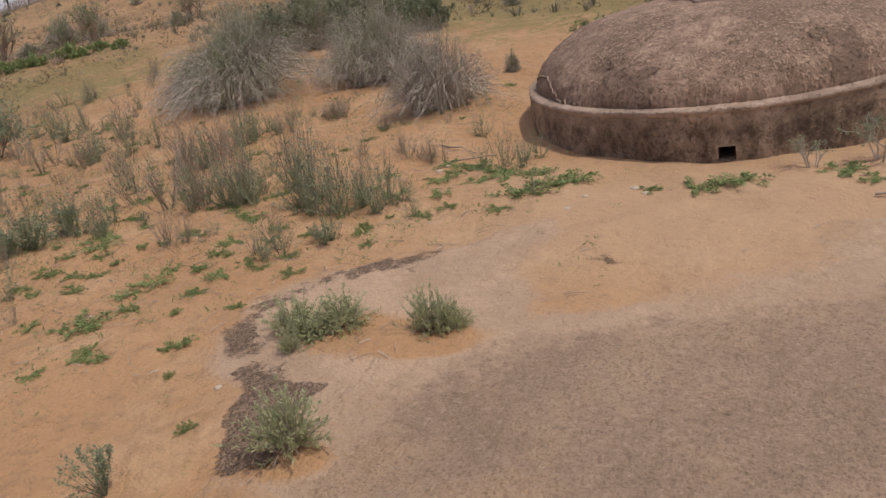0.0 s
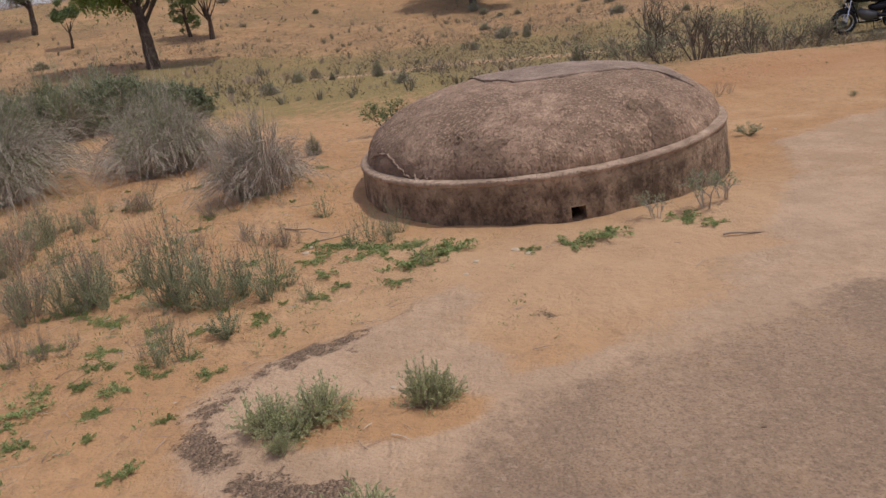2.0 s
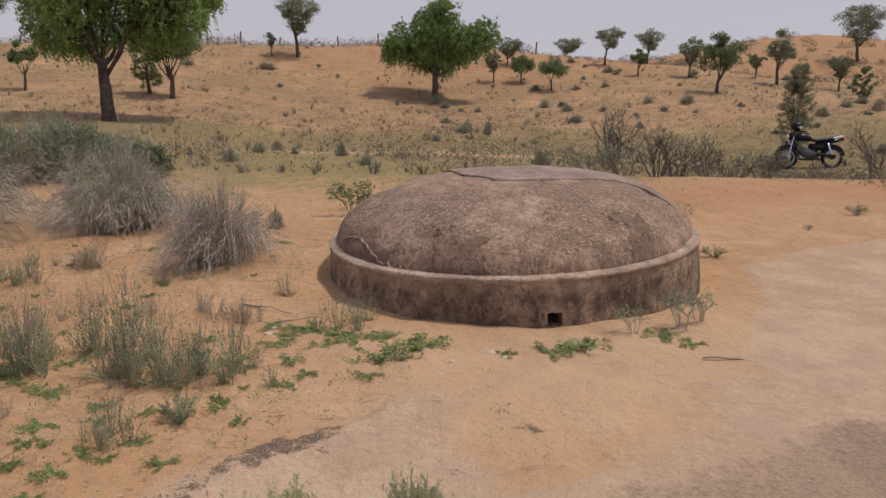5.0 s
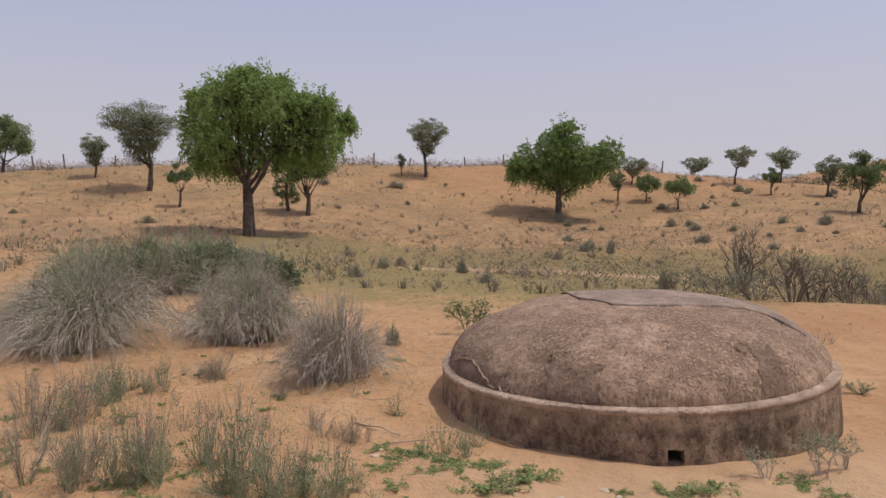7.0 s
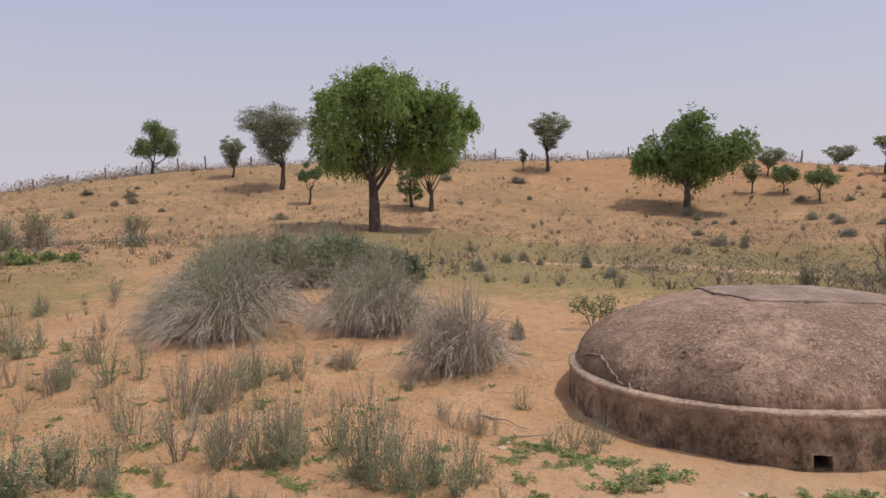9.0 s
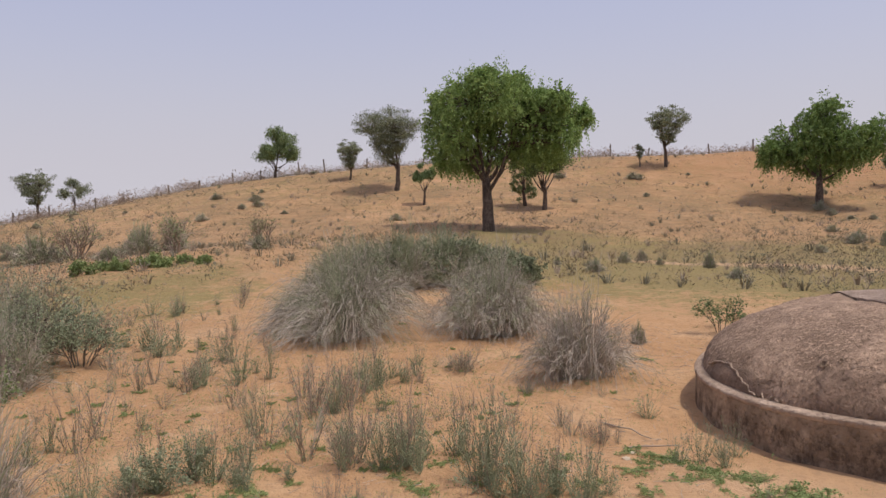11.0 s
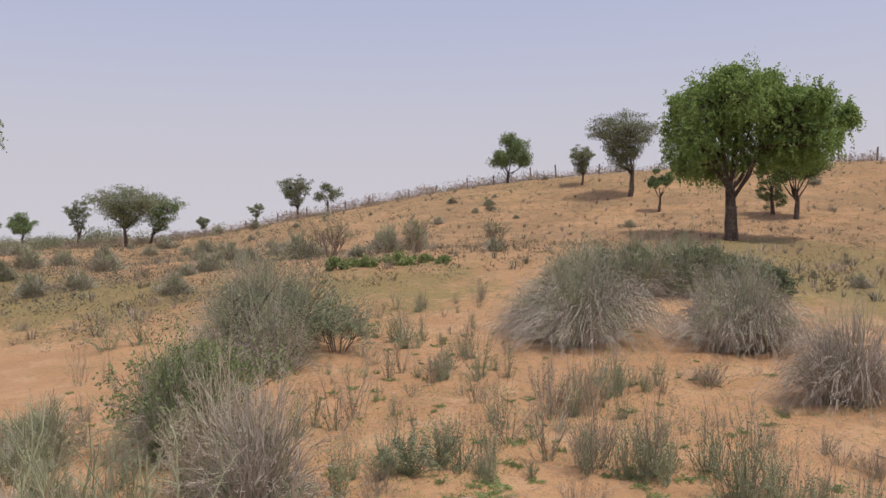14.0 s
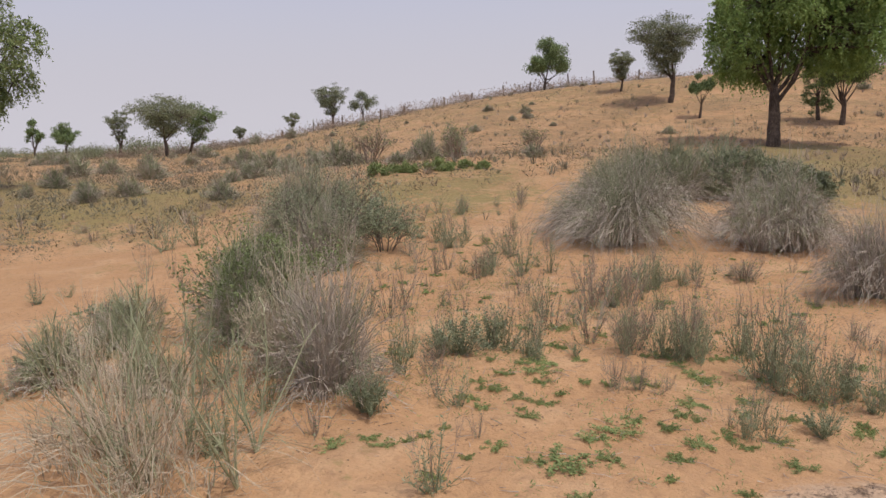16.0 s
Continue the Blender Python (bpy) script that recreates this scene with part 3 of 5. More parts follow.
# (x, y, height, width, style, leaf, leaves, leaf length, trunk share, crown shift, label)
TREES = [
    (-6.25, 24.21, 5.3, 5.3, "round", LEAF, 36000, 0.082, 0.33, 0.62, KHEJRI),
    (-5.65, 31.49, 3.3, 2.5, "round", LEAF_DARK, 5000, 0.11, 0.30, 0.0, SMALL),
    (-6.6, 32.3, 2.6, 1.3, "column", LEAF_DARK, 1500, 0.11, 0.40, 0.0, SMALL),
    (-13.76, 35.44, 4.1, 3.5, "umbrella", LEAF_ACACIA, 7000, 0.10, 0.33, -0.35, ACACIA),
    (-17.55, 38.18, 2.1, 1.7, "umbrella", LEAF_ACACIA, 2200, 0.10, 0.3, 0.0, ACACIA),
    (-11.21, 32.11, 1.9, 1.15, "lumpy", LEAF_DARK, 1300, 0.11, 0.35, 0.0, SMALL),
    (-24.11, 41.54, 3.2, 3.3, "lumpy", LEAF_DARK, 4200, 0.14, 0.22, 0.15, SMALL),
    (-0.97, 41.96, 3.1, 2.45, "umbrella", LEAF_ACACIA, 3200, 0.11, 0.40, 0.15, ACACIA),
    (-2.27, 41.92, 1.2, 0.6, "umbrella", LEAF_ACACIA, 500, 0.10, 0.4, 0.0, ACACIA),
    (5.47, 35.54, 4.55, 5.2, "round", LEAF, 17000, 0.095, 0.30, 0.3, KHEJRI),
    (10.66, 42.64, 1.5, 1.85, "umbrella", LEAF_ACACIA, 1300, 0.11, 0.3, 0.1, ACACIA),
    (9.01, 38.93, 1.5, 1.0, "umbrella", LEAF_ACACIA, 900, 0.11, 0.35, 0.0, ACACIA),
    (10.41, 38.58, 1.45, 1.5, "round", LEAF_DARK, 1300, 0.11, 0.3, 0.1, SMALL),
    (11.33, 36.22, 1.6, 1.8, "round", LEAF_DARK, 1500, 0.11, 0.3, 0.1, SMALL),
    (17.06, 51.19, 1.3, 2.2, "umbrella", LEAF_ACACIA, 1200, 0.13, 0.25, 0.1, ACACIA),
    (16.59, 42.85, 2.1, 1.8, "umbrella", LEAF_ACACIA, 1500, 0.11, 0.45, 0.3, ACACIA),
    (19.57, 43.77, 2.0, 2.0, "umbrella", LEAF_ACACIA, 1500, 0.11, 0.4, 0.2, ACACIA),
    (16.77, 38.45, 1.4, 1.0, "round", LEAF_DARK, 900, 0.11, 0.35, 0.0, SMALL),
    (17.40, 31.45, 2.6, 2.2, "round", LEAF_DARK, 3000, 0.11, 0.28, 0.1, SMALL),
    (19.03, 37.38, 1.9, 1.5, "umbrella", LEAF_ACACIA, 1400, 0.11, 0.35, 0.1, ACACIA),
    (13.3, 19.6, 2.7, 1.0, "column", LEAF_ACACIA, 6500, 0.045, 0.15, 0.0, SMALL),
    (22.71, 35.18, 2.7, 1.7, "round", LEAF_ACACIA, 1600, 0.11, 0.35, 0.1, SMALL),
    (24.98, 33.60, 1.6, 1.4, "umbrella", LEAF_ACACIA, 1200, 0.11, 0.35, 0.0, ACACIA),
    (35.28, 45.86, 3.6, 3.6, "umbrella", LEAF_ACACIA, 2200, 0.15, 0.3, 0.0, ACACIA),
    (23.35, 29.81, 1.4, 0.9, "column", LEAF_DARK, 900, 0.10, 0.3, 0.0, SMALL),
    (22.85, 37.45, 1.3, 1.0, "umbrella", LEAF_ACACIA, 700, 0.11, 0.4, 0.0, ACACIA),
    (-20.88, 7.71, 5.5, 3.7, "round", LEAF_DULL, 14500, 0.060, 0.40, -0.2, KHEJRI),
    (-38.25, 24.09, 3.3, 4.3, "umbrella", LEAF_ACACIA, 4500, 0.13, 0.35, 0.0, ACACIA),
    (-40.08, 26.76, 2.9, 3.1, "umbrella", LEAF_DARK, 2600, 0.13, 0.25, 0.6, ACACIA),
    (-45.57, 25.50, 2.9, 1.8, "umbrella", LEAF_ACACIA, 1300, 0.13, 0.3, 0.0, ACACIA),
    (-49.70, 24.10, 2.5, 2.1, "round", LEAF_DARK, 1500, 0.14, 0.3, 0.0, SMALL),
    (-55.00, 24.56, 2.7, 1.6, "lumpy", LEAF_DARK, 1000, 0.15, 0.25, 0.0, SMALL),
    (-38.75, 10.92, 3.3, 4.6, "round", LEAF_DARK, 4500, 0.13, 0.22, 0.1, SMALL),
    (-47.0, 14.5, 2.6, 4.2, "round", LEAF_DARK, 3000, 0.14, 0.25, 0.0, SMALL),
    (-49.40, 37.77, 1.4, 1.1, "umbrella", LEAF_ACACIA, 700, 0.14, 0.4, 0.0, ACACIA),
    (-37.46, 36.28, 2.9, 2.7, "umbrella", LEAF_ACACIA, 2600, 0.12, 0.3, -0.1, ACACIA),
    (-36.69, 38.43, 2.2, 2.3, "lumpy", LEAF_ACACIA, 1200, 0.12, 0.35, 0.0, ACACIA),
    (-43.79, 38.28, 1.7, 1.4, "umbrella", LEAF_ACACIA, 700, 0.13, 0.4, 0.0, ACACIA),
]
# crowns with a known outline: (sideways, height, radius) of each bough
LUMPS = {
    0: [(-0.81, 0.69, 0.20), (-0.81, 0.56, 0.20), (-0.57, 0.77, 0.24), (-0.30, 0.82, 0.24), (-0.30, 0.90, 0.13), (-0.06, 0.79, 0.25), (0.13, 0.835, 0.15), (0.19, 0.74, 0.26),
        (0.46, 0.74, 0.22), (0.645, 0.78, 0.12), (0.78, 0.69, 0.17), (0.97, 0.70, 0.10), (0.70, 0.57, 0.18), (0.40, 0.59, 0.25), (0.03, 0.62, 0.30), (-0.35, 0.62, 0.28),
        (-0.62, 0.57, 0.24), (-0.73, 0.46, 0.15), (-0.46, 0.45, 0.18), (-0.14, 0.50, 0.20), (0.24, 0.50, 0.18), (0.56, 0.50, 0.15), (-0.15, 0.72, 0.28), (-0.45, 0.68, 0.25), (0.27, 0.66, 0.28), (0.27, 0.79, 0.2), (0.02, 0.88, 0.12), (-0.38, 0.95, 0.07), (-0.2, 0.94, 0.08), (0.15, 0.91, 0.07), (-0.62, 0.87, 0.08), (-0.83, 0.80, 0.09), (0.5, 0.84, 0.07)],
    9: [(-0.65, 0.60, 0.32), (-0.2, 0.76, 0.30), (0.0, 0.84, 0.25), (0.1, 0.62, 0.34), (0.72, 0.62, 0.27), (0.45, 0.56, 0.25), (-0.35, 0.48, 0.30), (-0.85, 0.5, 0.18), (-0.2, 0.6, 0.36), (0.25, 0.5, 0.28), (0.0, 0.42, 0.28)],
    26: [(-0.6, 0.78, 0.33), (-0.1, 0.86, 0.32), (0.35, 0.82, 0.33), (0.72, 0.68, 0.28), (0.6, 0.5, 0.26), (-0.7, 0.58, 0.28), (0.0, 0.64, 0.36), (0.3, 0.44, 0.22), (-0.4, 0.45, 0.22), (0.1, 0.75, 0.4), (-0.3, 0.68, 0.36), (0.4, 0.62, 0.34), (0.05, 0.5, 0.36), (0.1, 0.38, 0.26), (-0.15, 0.34, 0.2)],
}
for k, (x, y, h, w, style, leaf_mat, leaves, ll, tf, off, label) in enumerate(TREES):
    put(tree(100 + k, h, w, style, leaf_mat, int(leaves * (2.6 if style == "umbrella" else 2.2 if k in LUMPS else 3.0)), ll * (1.0 if k in LUMPS else 0.74), label, tf, off, trunk_r={0: 0.175, 9: 0.15, 26: 0.12}.get(k), lumps=LUMPS.get(k, ())), x, y, -math.degrees(math.atan2(x, y)))


# ---- shrubs ----
def broom_bush(seed, h, w, stems, label, green=0.35, droop=0.5, thick=0.004, name="broom_bush", dry_mat=None, green_mat=None, skirt=0.0):
    """A dense fan of thin wiry stems, dry and grey below, greener in the upper middle."""
    rng = random.Random(seed)
    root = thing(name, label, "bush")
    dry, fresh = Geo(), Geo()
    crowns = [(0.0, 0.0, 1.0, 1.0)]
    for k in range(rng.randint(5, 7)):
        a, r = rng.uniform(0, 2 * math.pi), rng.uniform(0.12, 0.30)
        crowns.append((math.cos(a) * r * w, math.sin(a) * r * w, rng.uniform(0.5, 0.92), rng.uniform(0.45, 0.8)))
    for k in range(stems):
        cx, cy, hs, ws = crowns[0] if rng.random() < 0.35 else rng.choice(crowns)
        cw, ch = w * ws, h * hs
        a = rng.uniform(0, 2 * math.pi)
        lean = rng.random() ** 0.7
        foot = Vector((cx * 0.8 + math.cos(a) * cw * 0.16 * lean * rng.random(), cy * 0.8 + math.sin(a) * cw * 0.16 * lean * rng.random(), -0.03))
        reach = cw * 0.5 * lean * rng.uniform(0.7, 1.15)
        env = ch * max(0.03, 1 - min(1.0, reach / (cw * 0.56)) ** (1.1 + 0.9 * (1 - droop)))
        top = env * rng.uniform(0.2 if lean > 0.6 else 0.4, 1.0) * (rng.uniform(1.05, 1.32) if rng.random() < 0.12 else 1.0)
        end = Vector((cx + math.cos(a) * reach, cy + math.sin(a) * reach, max(-0.03, top - 0.05 * ch)))
        ctrl = Vector((cx + math.cos(a) * reach * 0.45, cy + math.sin(a) * reach * 0.45, top * 0.6 + ch * droop * 0.55 * lean))
        sway = Vector((rng.uniform(-1, 1), rng.uniform(-1, 1), 0)) * 0.10 * cw
        pts = []
        for i in range(6):
            t = i / 5
            pts.append(foot * (1 - t) ** 2 + (ctrl + sway) * (2 * t * (1 - t)) + (end + sway * 0.6) * t * t + Vector((rng.uniform(-1, 1), rng.uniform(-1, 1), rng.uniform(-1, 1))) * 0.016 * w * (i > 0))
        g = fresh if rng.random() < green * (1.5 - 1.1 * lean) else dry
        g.stem(pts, thick * rng.uniform(0.6, 1.2), thick * 0.3)
        for t in range(rng.randint(1, 4)):
            i = rng.randint(2, 4)
            q = pts[i]
            g.stem([q, q.lerp(pts[i + 1], 0.6) + rnd_dir(rng, 0.5) * 0.03 * w, q + (pts[5] - q) * rng.uniform(0.5, 1) + rnd_dir(rng, 0.4) * 0.08 * w], thick * 0.5, thick * 0.22)
    for k in range(int(stems * skirt)):   # old stems arching down to the sand all round
        a, out = rng.uniform(0, 2 * math.pi), w * rng.uniform(0.22, 0.58)
        u, lift = Vector((math.cos(a), math.sin(a), 0)), h * rng.uniform(0.15, 0.6)
        turn = Vector((-u.y, u.x, 0)) * rng.gauss(0, 0.16) * w
        a0, a1, a2 = u * 0.12 * w, u * out * 0.55 + turn * 0.4 + Vector((0, 0, lift * 1.7)), u * out + turn + Vector((0, 0, 0.2 * lift * rng.random() - 0.03))
        dry.stem([a0 * (1 - t) ** 2 + a1 * (2 * t * (1 - t)) + a2 * t * t + rnd_dir(rng) * 0.016 * w for t in (0, 0.2, 0.4, 0.6, 0.8, 1)], thick * rng.uniform(0.7, 1.4), thick * 0.35)
    part("dry_growth", dry.mesh("dry_growth", dry_mat or STEM_DRY), root, "dry grey wiry stems")
    if fresh.v:
        part("green_growth", fresh.mesh("green_growth", green_mat or STEM_GREEN), root, "dull green young stems")
    return root


def thorn_shrub(seed, h, w, branches, label, leaf_mat, leaves, leaf_len=0.03, name="thorn_shrub", bark=None, thick=0.012, levels=3):
    """Crooked forking branches with thin twigs and scattered small leaves."""
    rng = random.Random(seed)
    root = thing(name, label, "bush")
    green = Geo()
    tips = []

    def grow(wood, p, d, length, r, depth):
        q = p + d * length
        wood.stem(bow(rng, p, q, 0.02, 4), r, r * 0.6, 4 if depth < 2 else 3)
        tips.append((p.lerp(q, 0.6), d))
        tips.append((q, d))
        if depth < levels:
            for k in range(rng.randint(2, 3 if depth else 5)):
                nd = (d + rnd_dir(rng, 0.15) * 0.75).normalized()
                grow(wood, p.lerp(q, rng.uniform(0.55, 1.0)), nd, length * rng.uniform(0.5, 0.8), r * 0.55, depth + 1)
    for k in range(branches):
        a = rng.uniform(0, 2 * math.pi)
        lean = rng.uniform(0.1, 0.95)
        d = Vector((math.cos(a) * lean * w / h * 0.75, math.sin(a) * lean * w / h * 0.75, 1)).normalized()
        wood = Geo()
        grow(wood, Vector((math.cos(a) * 0.09 * w, math.sin(a) * 0.09 * w, -0.03)), d, h * 0.42 * rng.uniform(0.7, 1.1), thick * h, 0)
        part("branch", wood.mesh("branch", bark or STEM_BROWN), root)
    for k in range(leaves):
        p, d = rng.choice(tips)
        e = (d + rnd_dir(rng) * 1.2).normalized()
        green.leaf(p + rnd_dir(rng) * 0.05 * w * rng.random(), e, e.cross(rnd_dir(rng)).normalized(), leaf_len * rng.uniform(0.6, 1.4), leaf_len * rng.uniform(0.2, 0.35))
    if leaves:
        part("foliage", green.mesh("foliage", leaf_mat), root)
    return root


DRY_BROOM = "dense grey-brown dry broom bush fanning out of sand"
put(broom_bush(1, 1.42, 2.3, 2000, DRY_BROOM, 0.45, 0.8, 0.0040, skirt=0.13), -3.96, 8.25)
put(broom_bush(2, 1.2, 1.65, 1300, DRY_BROOM, 0.38, 0.75, 0.0040, skirt=0.13), -2.24, 8.65)
put(broom_bush(3, 1.0, 1.35, 720, DRY_BROOM, 0.12, 0.55, 0.0036, skirt=0.14), -1.00, 6.85)
HEDGE = "low grey-green tangled shrub behind the dry broom bushes"
for k, (x, y, h, w) in enumerate([(-5.2, 11.3, 1.05, 1.7), (-4.6, 11.7, 1.1, 1.7), (-4.0, 12.0, 1.05, 1.6), (-3.4, 12.2, 0.95, 1.4), (-3.0, 12.3, 0.7, 1.0)]):
    put(thorn_shrub(26 + k, h * 0.85, w * 0.9, 10, "tangled leafy grey-green shrub behind the dry broom bushes", LEAF_GREY if k % 2 else LEAF_ACACIA, 4200, 0.05), x + 0.25, y + 0.1, 130 * k)
    put(broom_bush(20 + k, h * (0.85 + 0.1 * (k % 3)), w * 1.2, 1100, HEDGE, 0.7, 0.35, thick=0.006, name="green_shrub", green_mat=STEM_GREEN), x, y, 60 * k)
put(broom_bush(31, 1.45, 2.0, 1700, "tall grey-green broom bush with dry lower stems", 0.5, 0.35), -7.50, 6.25)
put(broom_bush(41, 0.95, 1.3, 1000, "tall grey-green broom bush with dry lower stems", 0.4, 0.4), -6.6, 5.6)
put(thorn_shrub(32, 0.78, 0.9, 7, "sparse dark leafless twiggy shrub on sand", LEAF_GREY, 400), -7.30, 7.45)
put(thorn_shrub(42, 0.7, 0.7, 6, "sparse dark leafless twiggy shrub on sand", LEAF_GREY, 400), -6.95, 7.1)
put(broom_bush(33, 0.90, 1.15, 1300, "dense green-grey bush among dry stems", 0.6, 0.35, name="green_shrub", green_mat=STEM_LEAFY), -4.85, 3.15)
put(broom_bush(43, 0.84, 1.0, 800, "dense green-grey bush among dry stems", 0.55, 0.35, name="green_shrub", green_mat=STEM_LEAFY), -5.4, 3.75)
put(broom_bush(34, 1.0, 1.0, 650, "upright dry grey-brown broom bush", 0.15, 0.25), -3.35, 2.60)
put(broom_bush(44, 0.95, 0.9, 520, "upright dry grey-brown broom bush", 0.2, 0.2, dry_mat=STRAW), -3.85, 2.75)
put(broom_bush(35, 0.9, 1.7, 190, "pale straw-dry grassy bush with thin arching blades", 0.25, 0.6, 0.0028, name="grass_tussock", dry_mat=STRAW), -3.05, 1.20)
put(broom_bush(45, 0.85, 1.4, 170, "pale straw-dry grassy bush with thin arching blades", 0.12, 0.5, 0.003, name="grass_tussock", dry_mat=STRAW), -3.7, 1.35)
put(broom_bush(36, 0.5, 0.7, 500, "low grey-green bush at the edge of bare sand", 0.7, 0.3), -5.00, 1.75)
put(broom_bush(37, 0.5, 0.8, 600, "low grey-green bush at the edge of bare sand", 0.7, 0.3), -5.60, 2.65)
put(broom_bush(46, 0.45, 0.6, 400, "low grey-green bush at the edge of bare sand", 0.8, 0.3), -4.4, 2.0)


def tall_stalk(seed, h, label):
    """A thin green switch with a few side shoots."""
    rng = random.Random(seed)
    root = thing("tall_stalk", label, "weed")
    for k in range(5):
        g = Geo()
        a, lean = rng.uniform(0, 6.283), rng.uniform(0.1, 0.55)
        end = Vector((math.cos(a) * lean, math.sin(a) * lean, rng.uniform(0.7, 1.0))) * h
        pts = bow(rng, Vector((0, 0, -0.02)), end, 0.04, 7)
        g.stem(pts, 0.0055, 0.002, 5)
        stalk = part("stalk", g.mesh("stalk", STEM_GREEN), root)
        for t in range(7):
            g = Geo()
            q = pts[rng.randint(1, 5)]
            e = q + (pts[6] - q) * 0.4 + rnd_dir(rng, 0.5) * 0.16 * h
            g.stem([q, q.lerp(e, 0.5) + rnd_dir(rng) * 0.02, e], 0.0025, 0.001)
            part("shoot", g.mesh("shoot", STEM_GREEN), stalk)
    return root


put(tall_stalk(1, 0.95, "thin bare green switch-like stalks over dry grass"), -3.25, 1.55)
put(tall_stalk(2, 0.8, "thin bare green switch-like stalks over dry grass"), -3.7, 1.75)


TANGLE = "dark tangled thorny shrub growing through the broom bushes"
for k, (x, y, h, w, mat) in enumerate([(-7.3, 6.2, 1.35, 1.9, LEAF_GREY), (-6.7, 5.8, 0.95, 1.3, LEAF_GREY), (-4.95, 3.3, 0.95, 1.1, LEAF_DULL), (-5.35, 3.8, 0.85, 1.0, LEAF_DULL), (-6.3, 6.4, 0.75, 0.9, LEAF_GREY)]):
    put(thorn_shrub(280 + k, h, w, 12, TANGLE, mat, 3000, 0.03, bark=STEM_DARK, thick=0.010, levels=4), x, y, 40 * k)
for k, (x, y, h) in enumerate([(-3.0, 1.75, 0.8), (-3.45, 1.3, 0.9), (-2.75, 1.45, 0.6)]):
    put(tall_stalk(5 + k, h, "thin bare green switch-like stalks over dry grass"), x, y)


# ---- the covered water tank ----
DOME_R, DOME_H, RING_R = 1.575, 0.515, 1.637
SEGS = 192


def dome_z(k):
    return DOME_H * max(0.0, 1 - k ** 3.0) ** (1 / 1.75)


def grid_mesh(name, rows, mat, closed=True, smooth=True):
    """A skin through rows of points of equal length."""
    n = len(rows[0])
    verts = [p for r in rows for p in r]
    faces = []
    for i in range(len(rows) - 1):
        for j in range(n if closed else n - 1):
            q = (j + 1) % n
            faces.append((i * n + j, i * n + q, (i + 1) * n + q, (i + 1) * n + j))
    me = bpy.data.meshes.new(name)
    me.from_pydata(verts, [], faces)
    me.polygons.foreach_set("use_smooth", [smooth] * len(me.polygons))
    me.materials.append(mat)
    return me


def ring(r, z, wob=0.0, seed=0):
    out = []
    for j in range(SEGS):
        a = 2 * math.pi * j / SEGS
        d = wob * (noise.noise((math.cos(a) * 3, math.sin(a) * 3, seed)) + 0.5 * noise.noise((math.cos(a) * 11, math.sin(a) * 11, seed)))
        out.append(((r + d) * math.cos(a), (r + d) * math.sin(a), z + d * 0.6))
    return out


def dome_point(a, k, up=0.0):
    """A point of the uneven dome at bearing a and share k of its radius, lifted off it by up."""
    x, y, z = DOME_R * k * math.cos(a), DOME_R * k * math.sin(a), dome_z(k)
    d = 0.022 * noise.noise((x * 1.7, y * 1.7, z * 2)) + 0.010 * noise.noise((x * 6, y * 6, z * 6)) + 0.005 * noise.noise((x * 21, y * 21, z * 21))
    out = up * min(1.0, k ** 6 + 0.15) / DOME_R
    return (x * (1 + d * 0.5 + out), y * (1 + d * 0.5 + out), z + d + up * (1 - 0.7 * k ** 6))


def plaster_patch(root, top, bottom, k0, up, mat, label, seed):
    """A later coat of plaster: bearings of its upper and lower corners, from share k0 down to the lip."""
    n, rows = 20, []
    for i in range(n + 1):
        t, row = i / n, []
        for j in range(n + 1):
            u = j / n
            a0 = top[0] + (bottom[0] - top[0]) * t + 2.2 * noise.noise((t * 5, seed, 0))
            a1 = top[1] + (bottom[1] - top[1]) * t + 2.2 * noise.noise((t * 5, seed, 4))
            a = radians(a0 + (a1 - a0) * u)
            k = 1 - (1 - k0 - 0.025 * noise.noise((u * 4, seed, 8))) * (1 - t) ** 1.6
            edge = min(i, j, n - j) == 0
            row.append(dome_point(a, min(k, 0.9995), -0.012 if edge else up))
        rows.append(row)
    part("plaster_patch", grid_mesh("plaster_patch", rows, mat, closed=False), root, label)


